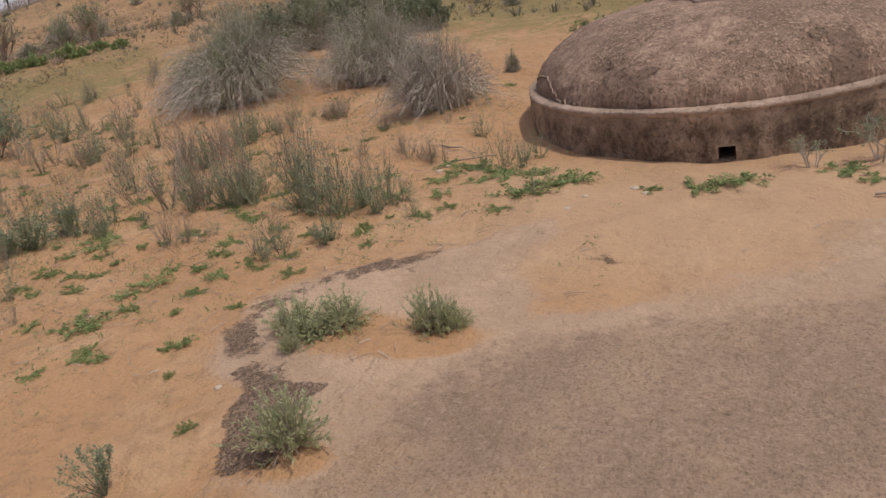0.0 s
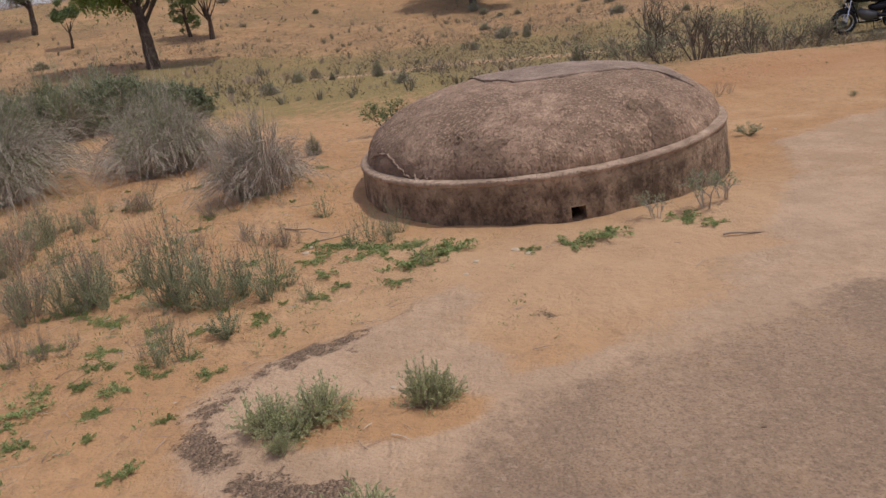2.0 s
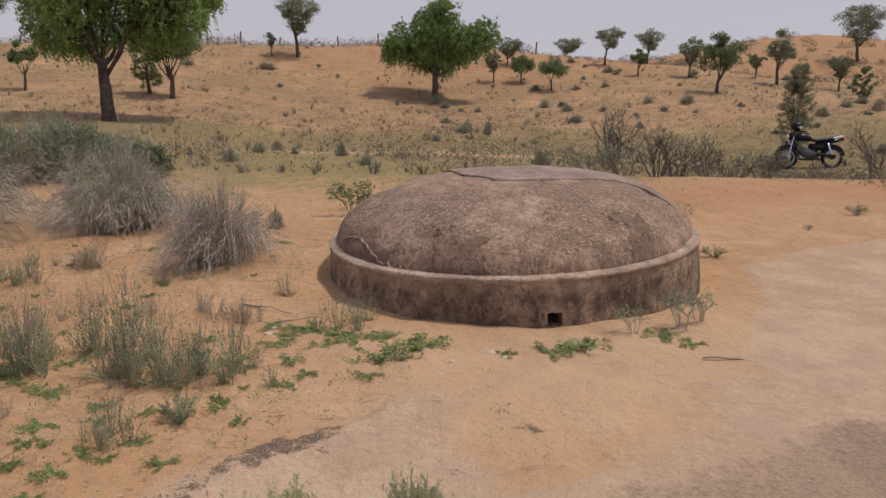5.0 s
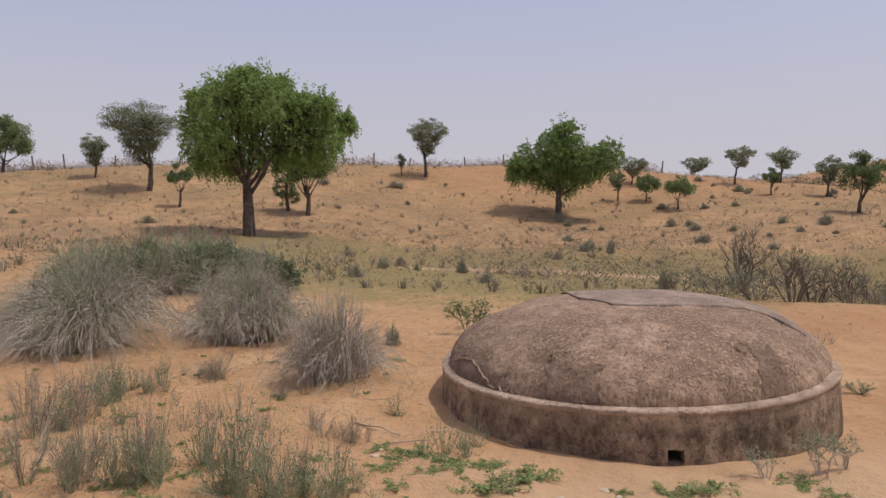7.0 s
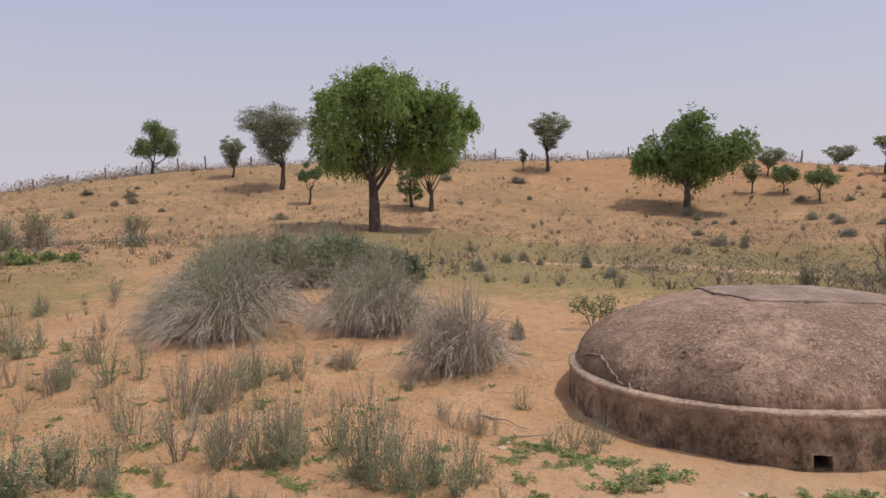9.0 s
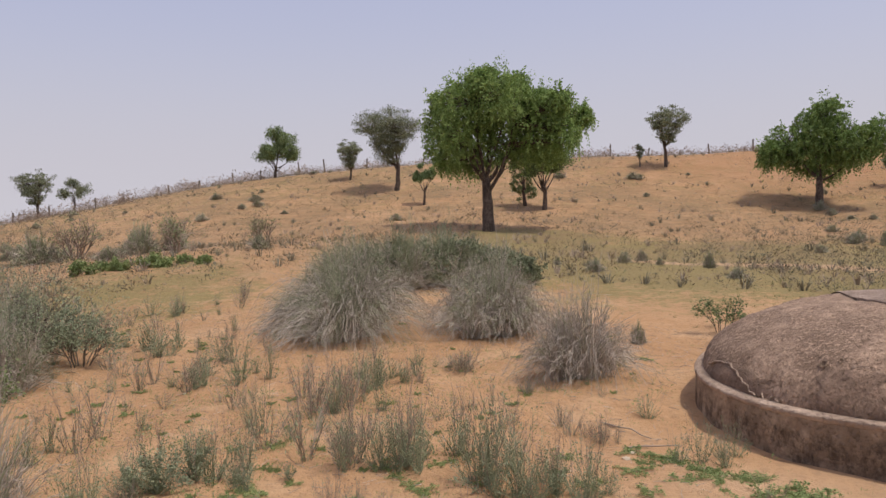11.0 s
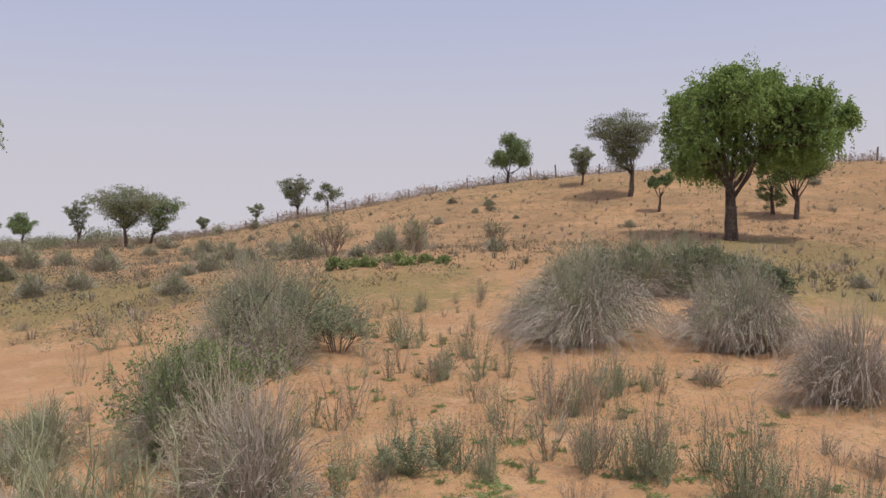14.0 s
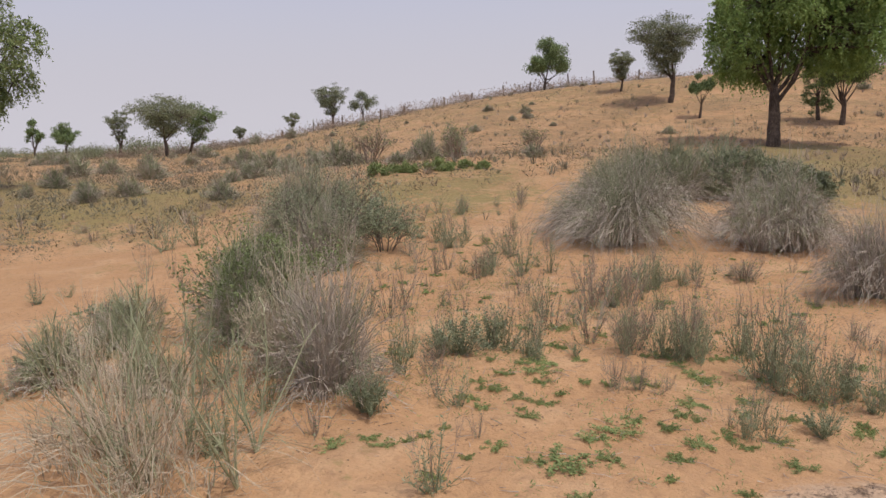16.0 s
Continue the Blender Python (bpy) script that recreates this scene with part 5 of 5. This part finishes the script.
spread_out([lambda s=s: grey_weed(s) for s in (1, 2, 3, 4, 5)], GREY_WEST + GREY_EAST + loose_g, "grey weeds on the sand", 0.4, 0.3, 1)
spread_out([lambda s=s: dry_weed(s) for s in (11, 12, 13, 14)], DRY_WEST + DRY_EAST + loose_d, "dry weeds on the sand", 0.4, 0.3, 2)
spread_out([lambda s=s: creeper(s) for s in (21, 22, 23, 24)], MATS_WEST + MATS_EAST + loose_m, "creepers on the sand", 0.06, 0.3, 3)
spread_out([lambda s=s: broadleaf_weed(s) for s in (31, 32, 33)], BROADLEAF, "leafy weeds on the sand", 0.4, 0.3, 4)
spread_out([lambda s=s: bushy_weed(s) for s in (36, 37, 38)], [(-0.50, 2.42, 0.17, 0.24), (-0.28, 2.46, 0.19, 0.26), (-0.39, 2.36, 0.13, 0.22), (0.15, 2.42, 0.23, 0.21), (0.22, 2.46, 0.15, 0.18), (-0.10, 1.56, 0.24, 0.27), (-0.42, 2.22, 0.11, 0.11)], "bushy weeds on the apron", 0.25, 0.3, 6)
spread_out([lambda s=s: seedling(s) for s in (41, 42)], SEEDLINGS + [(2.52, 4.72, 0.29, 0.22)], "seedlings beside the tank", 0.4, 0.3, 5)

# ---- shrubs farther out: (x, y, height, width) ----
DARK_SHRUB = "dark half-bare thorny shrub on sand"
for k, (x, y, h, w) in enumerate([(6.5, 16.3, 1.25, 1.3), (5.5, 11.8, 0.95, 0.9), (6.0, 12.1, 0.75, 1.0), (4.9, 13.3, 0.55, 1.5), (6.75, 12.3, 0.85, 1.3), (7.3, 12.5, 0.7, 1.3), (4.3, 13.8, 0.5, 1.2), (7.9, 12.5, 0.65, 0.9), (9.5, 11.6, 0.95, 1.2), (10.2, 12.2, 0.8, 1.2), (5.2, 12.4, 0.6, 1.1),
                                  (-10.4, 13.5, 0.95, 0.7), (-13.97, 14.5, 1.15, 0.8), (-12.5, 20.56, 1.0, 0.7)]):
    near = k < 11
    put(thorn_shrub(200 + k, h * 1.15, w * (1.1 if near else 1.4), 9 if near else 14, DARK_SHRUB, LEAF_GREY if near else LEAF_DARK, 300 if near else 900, 0.035, thick=0.016, bark=STEM_DARK if near else STEM_BROWN, levels=4 if near else 3), x, y, 77 * k)
GREY_SHRUB = "low grey-green rounded shrub on sand"
bush_a, bush_b = (broom_bush(300 + k, 0.5, 0.6, 330, GREY_SHRUB, 0.6, 0.25, thick=0.006, name="grey_shrub") for k in (0, 1))
spots = [(0.38, 16.1, 0.4, 0.35), (-1.77, 14.8, 0.3, 0.5), (-1.33, 16.6, 0.3, 0.4), (-1.0, 17.3, 0.3, 0.3), (-0.6, 16.4, 0.2, 0.2), (4.06, 13.8, 0.48, 0.34), (5.2, 23.4, 0.5, 0.45), (0.8, 14.4, 0.25, 0.4), (-2.6, 15.5, 0.2, 0.2), (-0.63, 8.57, 0.3, 0.25), (-12.2, 14.7, 0.9, 1.0), (-11.6, 15.0, 0.8, 0.9), (-13.0, 15.4, 0.7, 1.0), (-12.1, 13.5, 0.35, 1.0),
         (-18.0, 8.75, 0.6, 0.8), (-19.1, 7.9, 0.4, 0.5), (-13.4, 9.3, 0.5, 0.9), (-15.5, 4.2, 0.6, 1.0), (-16.5, 12.5, 0.5, 1.0), (-22, 13, 0.7, 1.4), (-17, 17, 0.6, 1.2), (-20, 17, 0.6, 1.1), (-9.0, 14.5, 0.4, 0.7)]
shrub_rng = random.Random(77)
for k in range(46):
    a, r = radians(shrub_rng.uniform(-82, -46)), shrub_rng.uniform(17, 48)
    q = shrub_rng.uniform(0.5, 1.5)
    spots.append((r * math.sin(a), r * math.cos(a), 0.6 * q, 1.0 * q))
for k in range(40):
    a, r = radians(shrub_rng.uniform(-48, 38)), shrub_rng.uniform(27, 47)
    q = shrub_rng.uniform(0.35, 1.0)
    spots.append((r * math.sin(a), r * math.cos(a), 0.45 * q, 0.9 * q))
for k in range(44):
    a, r = radians(shrub_rng.uniform(8, 40)), shrub_rng.uniform(19, 46)
    q = shrub_rng.uniform(0.3, 1.0)
    spots.append((r * math.sin(a), r * math.cos(a), 0.5 * q, 0.8 * q))
for k, (x, y, h, w) in enumerate(spots):
    ob = (bush_a, bush_b)[k % 2] if k < 2 else copy_thing((bush_a, bush_b)[k % 2], Matrix())
    ob.matrix_basis = pose(x, y, ground_z(x, y), 0, 0, 49 * k) @ Matrix.Diagonal((w / 0.6, w / 0.6, h / 0.5, 1))
    tagged(ob, group="grey shrubs")
put(thorn_shrub(240, 0.58, 0.8, 6, "leaning dark-green shrub beside the tank", LEAF_DARK, 1500, 0.026, bark=STEM_DARK), 0.28, 9.5)


put(broom_bush(51, 0.75, 1.7, 900, "rounded dry grey bush on the open flat", 0.1, 0.5, 0.005, skirt=0.1), -13.0, 4.0)
put(broom_bush(52, 0.6, 1.2, 600, "rounded dry grey bush on the open flat", 0.1, 0.5, 0.005), -13.9, 4.2)
for k, (x, y, h, w) in enumerate([(-10.9, 11.6, 0.30, 1.5), (-10.2, 11.8, 0.26, 1.5), (-9.5, 12.0, 0.28, 1.5), (-9.0, 12.2, 0.22, 1.2)]):
    put(thorn_shrub(260 + k, h, w, 12, "low fresh-green sprawling shrub at the dune foot", LEAF_MAT, 2600, 0.05, name="green_shrub"), x, y, 50 * k)


# ---- uncountable tufts on dunes and field ----
def tufts(name, label, count, region, hmin, hmax, mat, seed, blades=6):
    rng = random.Random(seed)
    g = Geo()
    done = 0
    while done < count:
        x, y = region(rng)
        n = noise.noise((x * 0.35, y * 0.35, seed)) + 0.6 * noise.noise((x * 1.3, y * 1.3, seed))
        if n < rng.uniform(-0.25, 0.75):
            continue
        done += 1
        z, h = ground_z(x, y), hmin + (hmax * 1.35 - hmin) * rng.random() ** 2.2
        for k in range(blades):
            a = rng.uniform(0, 6.283)
            d = Vector((math.cos(a), math.sin(a), 0))
            b = len(g.v)
            p = Vector((x, y, z - 0.02)) + d * h * 0.15
            tip = p + d * h * rng.uniform(0.15, 0.7) + Vector((0, 0, h * rng.uniform(0.5, 1)))
            s = Vector((-d.y, d.x, 0)) * h * 0.03
            mid = p.lerp(tip, 0.5) + Vector((0, 0, h * 0.12))
            g.v += [p - s, p + s, mid + s * 0.8, mid - s * 0.8, tip]
            g.f += [(b, b + 1, b + 2, b + 3), (b + 3, b + 2, b + 4)]
    tagged(new(name, g.mesh(name, mat)), label, "grass", kind="stuff")


def puffs(name, label, count, region, hmin, hmax, mat, seed, leaves=70, fine=1.0, patchy=0.0):
    """Low rounded scrub: clouds of small leaves on the ground."""
    rng = random.Random(seed)
    g, spots = Geo(), []
    while len(spots) < count:
        x, y = region(rng)
        if patchy and noise.noise((x * 0.3, y * 0.3, seed)) + 0.7 * noise.noise((x * 1.1, y * 1.1, seed)) < rng.uniform(-1, 1) * patchy:
            continue
        spots.append((x, y))
    heights = land(*np.array(spots).T)
    for (x, y), z in zip(spots, heights):
        z, h = float(z), hmin + (hmax - hmin) * rng.random() ** 1.8
        w = h * rng.uniform(0.7, 1.3)
        for j in range(leaves):
            d = rnd_dir(rng, 0.2)
            d.z = abs(d.z)
            r = rng.random() ** 0.45
            p = Vector((x + d.x * w * r, y + d.y * w * r, z + d.z * h * r * rng.uniform(0.8, 1.1)))
            e = (d + rnd_dir(rng, 0.3) * 0.8).normalized()
            g.leaf(p, e, e.cross(rnd_dir(rng)).normalized(), h * rng.uniform(0.14, 0.32) * fine, h * rng.uniform(0.02, 0.045) * (1 + fine) / 2)
    tagged(new(name, g.mesh(name, mat)), label, "scrub", kind="stuff")


def dune_face(rng):
    a, r = radians(rng.uniform(-78, 42)), rng.uniform(13, 56) ** 1.0
    return r * math.sin(a), r * math.cos(a)


def weedy_sand(rng):
    while True:
        x, y = rng.triangular(-6.5, 1.2, -1.5), rng.triangular(1.6, 9.0, 3.2)
        if apron(x, y) < -0.25 and math.hypot(x - 1.54, y - 6.49) > 1.75 and y > 1.2 - 0.25 * x:
            return x, y


def east_field(rng):
    a, r = radians(rng.uniform(4, 42)), rng.uniform(13, 33)
    return r * math.sin(a), r * math.cos(a)


def flat_field(rng):
    return rng.uniform(-3, 16), rng.uniform(9.5, 27)


def west_flat(rng):
    a, r = radians(rng.uniform(-82, -45)), rng.uniform(12, 45)
    return r * math.sin(a), r * math.cos(a)


def crest(rng):
    a, r = radians(rng.uniform(-62, 16)), rng.uniform(48, 54)
    return r * math.sin(a), r * math.cos(a)


def far_scrub(rng):
    a = radians(rng.uniform(-85, -52) if rng.random() < 0.6 else rng.uniform(22, 45))
    r = rng.uniform(48, 80)
    return r * math.sin(a), r * math.cos(a)


tufts("dune_tufts", "scattered dry grey-brown grass tufts over the dune", 3000, dune_face, 0.06, 0.20, STEM_BROWN, 51, 14)
tufts("grey_tufts", "scattered grey-green tufts over the dune", 1500, dune_face, 0.08, 0.22, SCRUB, 52, 20)
tufts("field_growth", "sparse low green growth on the flat field", 7000, flat_field, 0.025, 0.06, FIELD, 53, 8)
puffs("west_growth", "sparse low scrub on the open flat", 2000, west_flat, 0.06, 0.34, SCRUB, 54, 40)
puffs("dune_scrub", "low grey scrub dotted over the dune", 1900, dune_face, 0.06, 0.36, SCRUB, 57, 40, 0.8)
puffs("dune_straw", "thin straw-coloured dry growth over the dune", 13000, dune_face, 0.05, 0.20, STRAW_DULL, 59, 15, 1.9, 0.7)
puffs("dune_herbs", "thin dull-green growth over the dune", 3500, dune_face, 0.04, 0.16, FIELD, 63, 14, 1.9, 0.5)
puffs("sand_seedlings", "tiny green seedlings sprinkled over the sand", 3600, weedy_sand, 0.015, 0.06, LEAF_MAT, 64, 9, 2.2, 0.6)
puffs("field_scrub", "low brown and grey scrub over the flat field", 1500, east_field, 0.05, 0.30, SCRUB, 60, 40, 0.8)
puffs("crest_scrub", "dry brushwood along the fence on the dune crest", 1100, crest, 0.25, 0.75, STEM_BROWN, 55, 46)
def far_belt(rng):
    a, r = radians(rng.uniform(-88, -56)), rng.uniform(52, 74)
    return r * math.sin(a), r * math.cos(a)


puffs("far_thicket", "hazy belt of low trees and scrub on the far plain", 170, far_belt, 0.5, 1.3, LEAF_ACACIA, 58, 520, 0.5)
puffs("far_scrub", "distant scrub at the edge of the dunes", 420, far_scrub, 0.2, 0.6, SCRUB, 56, 200, 0.8)


def litter(name, label, count, mat, seed):
    rng = random.Random(seed)
    g = Geo()
    for k in range(count):
        x, y = rng.uniform(-7.5, 3.5), rng.uniform(2.0, 9.5)
        if apron(x, y) > -0.1 or math.hypot(x - 1.54, y - 6.49) < 1.75 or (x > 0.2 and y < 6.5 and rng.random() < 0.93):
            continue
        z, a, ln = ground_z(x, y), rng.uniform(0, 6.283), rng.uniform(0.02, 0.12)
        d = Vector((math.cos(a), math.sin(a), 0)) * ln
        p = Vector((x, y, z + 0.006))
        q = p + d
        q.z = ground_z(q.x, q.y) + rng.uniform(0.004, 0.02)
        g.stem([p, p.lerp(q, 0.5) + Vector((rng.uniform(-1, 1), rng.uniform(-1, 1), 0.3)) * ln * 0.1, q], rng.uniform(0.001, 0.003), 0.001)
    tagged(new(name, g.mesh(name, mat)), label, "litter", kind="stuff")


litter("twig_litter", "short dry twigs and straw lying on the sand", 3200, STEM_BROWN, 61)
litter("straw_litter", "bits of pale straw lying on the sand", 1600, STEM_DRY, 62)

# ---- stones and sticks ----
STONE = plain_material("pale_stone", (0.50, 0.40, 0.29), 0.8, vary=0.15)


def stone(x, y, size, seed):
    bm = bmesh.new()
    bmesh.ops.create_icosphere(bm, subdivisions=2, radius=size)
    for v in bm.verts:
        v.co *= 1 + 0.3 * noise.noise(v.co * (1.3 / size) + Vector((seed, 0, 0)))
        v.co.z *= 0.45
    me = bpy.data.meshes.new("stone")
    bm.to_mesh(me)
    bm.free()
    me.materials.append(STONE)
    ob = tagged(new("stone", me), "small pale stone lying on sand", "stone", "pale stones")
    ob.matrix_basis = pose(x, y, ground_z(x, y) + size * 0.12, 0, 0, seed * 50)


for k, (x, y, s) in enumerate([(0.98, 4.29, 0.025), (0.91, 4.37, 0.03), (-0.50, 4.84, 0.028), (-0.47, 4.98, 0.024), (0.53, 4.02, 0.02), (-0.62, 1.95, 0.018), (-0.25, 1.75, 0.016), (0.02, 2.62, 0.015), (0.62, 4.20, 0.02), (4.1, 6.9, 0.02)]):
    stone(x, y, s, k)


def stick(x, y, turn, length, seed):
    rng = random.Random(seed)
    g = Geo()
    g.stem(bow(rng, Vector((-length / 2, 0, 0.01)), Vector((length / 2, 0, 0.012)), 0.03, 7), 0.008, 0.004, 5)
    ob = tagged(new("stick", g.mesh("stick", STEM_BROWN, True)), "thin dry stick lying on bare sand", "stick")
    ob.matrix_basis = pose(x, y, ground_z(x, y), 0, 0, turn)


stick(2.33, 3.98, -20, 0.32, 1)
stick(-0.65, 5.62, -35, 0.7, 2)
stick(-0.35, 5.2, 20, 0.4, 3)
stick(3.03, 3.35, 30, 0.12, 4)

# ---- fence on the crest ----
POST = plain_material("weathered_post", (0.17, 0.135, 0.11), 0.9, vary=0.35, scale=9)
rng = random.Random(9)


def fence_post():
    root = thing("fence_post", "thin weathered stone fence post on the dune crest", "post", "posts of the crest fence")
    g = Geo()
    g.stem([Vector((0, 0, -0.3)), Vector((0.01, 0, 0.4)), Vector((0, 0.01, 0.85)), Vector((0, 0, 0.92))], 0.055, 0.045, 5)
    part("shaft", g.mesh("shaft", POST), root)
    return root


post = fence_post()
for k in range(30):
    a = radians(-52 + 2.35 * k + rng.uniform(-0.4, 0.4))
    r = 50.5 + rng.uniform(-0.6, 0.6)
    x, y = r * math.sin(a), r * math.cos(a)
    ob = post if k == 0 else copy_thing(post, Matrix())
    ob.matrix_basis = pose(x, y, ground_z(x, y), rng.uniform(-4, 4), rng.uniform(-6, 6) if k % 7 else 16, rng.uniform(0, 90)) @ Matrix.Diagonal((1, 1, rng.uniform(0.55, 0.95), 1))

# ---- the motorcycle ----
PAINT = plain_material("black_paint", (0.012, 0.012, 0.016), 0.25, vary=0.1)
RUBBER = plain_material("tyre_rubber", (0.02, 0.02, 0.02), 0.85)
CHROME = plain_material("bright_metal", (0.62, 0.62, 0.62), 0.25, 1.0, 0.05)
ENGINE = plain_material("grey_casting", (0.13, 0.13, 0.13), 0.5, 0.6)
SEAT = plain_material("black_vinyl", (0.02, 0.02, 0.022), 0.5)
GLASS = plain_material("lamp_glass", (0.75, 0.75, 0.72), 0.1, 0.0, 0.05)


def loft(name, sections, mat, sides=12):
    """A smooth body along x: sections of (x, z, half width, half height)."""
    rows = []
    for x, z, hw, hh in sections:
        rows.append([(x, hw * math.cos(2 * math.pi * j / sides), z + hh * math.sin(2 * math.pi * j / sides)) for j in range(sides)])
    rows = [[(sections[0][0], 0, sections[0][1])] * sides] + rows + [[(sections[-1][0], 0, sections[-1][1])] * sides]
    return grid_mesh(name, rows, mat)


def torus(name, radius, tube_w, tube_h, mat, n=36, m=10):
    rows = []
    for i in range(n + 1):
        a = 2 * math.pi * i / n
        rows.append([((radius + tube_h * math.cos(b)) * math.cos(a), tube_w * math.sin(b), (radius + tube_h * math.cos(b)) * math.sin(a)) for b in (2 * math.pi * j / m for j in range(m))])
    return grid_mesh(name, rows, mat)


def tube(name, pts, r, mat, sides=8):
    g = Geo()
    g.stem([Vector(p) for p in pts], r, r, sides)
    return g.mesh(name, mat, True)


def motorcycle(x, y, turn):
    root = thing("motorcycle", "black commuter motorcycle parked beyond scrub, helmet on its mirror", "motorcycle")
    for wx, nm in ((0.64, "front_wheel"), (-0.62, "rear_wheel")):
        wheel = part(nm, torus("tyre", 0.26, 0.045, 0.045, RUBBER), root)
        wheel.location = (wx, 0, 0.30)
        part("rim", torus("rim", 0.215, 0.03, 0.012, CHROME), wheel)
        g = Geo()
        for k in range(18):
            a = 2 * math.pi * k / 18
            g.stem([Vector((0.03 * math.cos(a + 0.6), 0.02 * (-1) ** k, 0.03 * math.sin(a + 0.6))), Vector((0.21 * math.cos(a), 0, 0.21 * math.sin(a)))], 0.002, 0.002)
        part("wheel_lacing", g.mesh("wheel_lacing", CHROME), wheel)
        part("hub", loft("hub", [(-0.05, 0, 0.05, 0.05), (0.05, 0, 0.05, 0.05)], ENGINE), wheel)
        g = Geo()
        g.stem([Vector((0.315 * math.cos(a), 0, 0.315 * math.sin(a))) for a in (radians(d) for d in (range(10, 150, 12) if wx > 0 else range(20, 185, 12)))], 0.05, 0.045, 6)
        ob = part("mudguard", g.mesh("mudguard", PAINT, True), root)
        ob.location = (wx, 0, 0.31)
    part("fuel_tank", loft("fuel_tank", [(-0.02, 0.80, 0.08, 0.05), (0.08, 0.83, 0.13, 0.09), (0.25, 0.86, 0.15, 0.11), (0.38, 0.86, 0.11, 0.09), (0.44, 0.85, 0.05, 0.05)], PAINT), root)
    part("seat", loft("seat", [(-0.72, 0.86, 0.06, 0.02), (-0.60, 0.83, 0.12, 0.04), (-0.35, 0.79, 0.13, 0.05), (-0.1, 0.77, 0.12, 0.05), (0.03, 0.80, 0.09, 0.04)], SEAT), root)
    part("tail", loft("tail", [(-0.88, 0.82, 0.05, 0.04), (-0.70, 0.76, 0.10, 0.06), (-0.40, 0.70, 0.11, 0.06), (-0.15, 0.66, 0.09, 0.06)], PAINT), root)
    part("grab_rail", tube("grab_rail", [(-0.55, 0.13, 0.82), (-0.80, 0.12, 0.90), (-0.88, 0, 0.92), (-0.80, -0.12, 0.90), (-0.55, -0.13, 0.82)], 0.012, CHROME), root)
    part("side_panel", loft("side_panel", [(-0.45, 0.62, 0.10, 0.05), (-0.3, 0.60, 0.13, 0.10), (-0.1, 0.58, 0.13, 0.11), (0.02, 0.62, 0.09, 0.06)], PAINT), root)
    part("engine", loft("engine", [(-0.22, 0.38, 0.10, 0.08), (-0.1, 0.40, 0.13, 0.14), (0.1, 0.42, 0.13, 0.15), (0.22, 0.48, 0.09, 0.14), (0.30, 0.52, 0.06, 0.08)], ENGINE), root)
    part("frame_tube", tube("frame_tube", [(0.50, 0, 0.85), (0.36, 0, 0.55), (0.28, 0, 0.26), (-0.2, 0, 0.25), (-0.3, 0, 0.6), (-0.6, 0, 0.72)], 0.02, PAINT), root)
    part("swingarm", tube("swingarm", [(-0.15, 0.10, 0.38), (-0.62, 0.10, 0.30)], 0.022, ENGINE), root)
    part("chain_case", tube("chain_case", [(-0.12, 0.12, 0.40), (-0.65, 0.12, 0.34)], 0.045, PAINT), root)
    part("exhaust", tube("exhaust", [(0.28, -0.08, 0.45), (0.30, -0.12, 0.28), (0.0, -0.14, 0.24), (-0.3, -0.15, 0.27), (-0.78, -0.16, 0.34)], 0.038, CHROME), root)
    for s in (-1, 1):
        part("fork_leg", tube("fork_leg", [(0.64, 0.085 * s, 0.30), (0.50, 0.085 * s, 0.92)], 0.022, CHROME), root)
        part("shock", tube("shock", [(-0.55, 0.12 * s, 0.36), (-0.42, 0.12 * s, 0.70)], 0.028, CHROME), root)
        part("mirror", loft("mirror", [(0.40, 1.18, 0.03, 0.02), (0.42, 1.18, 0.06, 0.04), (0.43, 1.18, 0.03, 0.02)], PAINT), root).location = (0, 0.3 * s, 0)
        part("footpeg", tube("footpeg", [(-0.05, 0.1 * s, 0.32), (-0.05, 0.28 * s, 0.32)], 0.014, RUBBER), root)
    part("handlebar", tube("handlebar", [(0.34, 0.36, 1.0), (0.44, 0.2, 1.02), (0.48, 0, 0.98), (0.44, -0.2, 1.02), (0.34, -0.36, 1.0)], 0.014, PAINT), root)
    part("headlamp", loft("headlamp", [(0.50, 0.88, 0.07, 0.08), (0.58, 0.88, 0.10, 0.10), (0.63, 0.88, 0.09, 0.09)], PAINT), root)
    part("lamp_lens", loft("lamp_lens", [(0.632, 0.88, 0.08, 0.08), (0.66, 0.88, 0.05, 0.05)], GLASS), root)
    part("number_plate", loft("number_plate", [(0.66, 0.72, 0.10, 0.05), (0.67, 0.72, 0.10, 0.05)], PAINT, 4), root)
    part("tail_lamp", loft("tail_lamp", [(-0.93, 0.80, 0.04, 0.03), (-0.87, 0.80, 0.06, 0.04)], plain_material("red_lens", (0.35, 0.01, 0.01), 0.2)), root)
    part("side_stand", tube("side_stand", [(-0.02, 0.12, 0.28), (0.02, 0.28, 0.0)], 0.012, PAINT), root)
    root.matrix_basis = pose(x, y, ground_z(x, y), 4, 0, turn)
    # helmet hung on the bar
    helmet = thing("helmet", "glossy black helmet with clear visor on the motorcycle", "helmet")
    part("shell", loft("shell", [(-0.13, 0, 0.05, 0.05), (-0.10, 0.01, 0.10, 0.10), (0, 0.02, 0.13, 0.14), (0.09, 0.0, 0.11, 0.12), (0.13, -0.02, 0.06, 0.07)], PAINT), helmet)
    part("visor", loft("visor", [(0.06, 0.01, 0.122, 0.075), (0.115, 0.01, 0.095, 0.065), (0.142, 0.0, 0.05, 0.045)], GLASS), helmet)
    helmet.matrix_basis = root.matrix_basis @ pose(0.44, 0.05, 1.13, 0, 15, 150)


motorcycle(13.2, 18.7, 172)
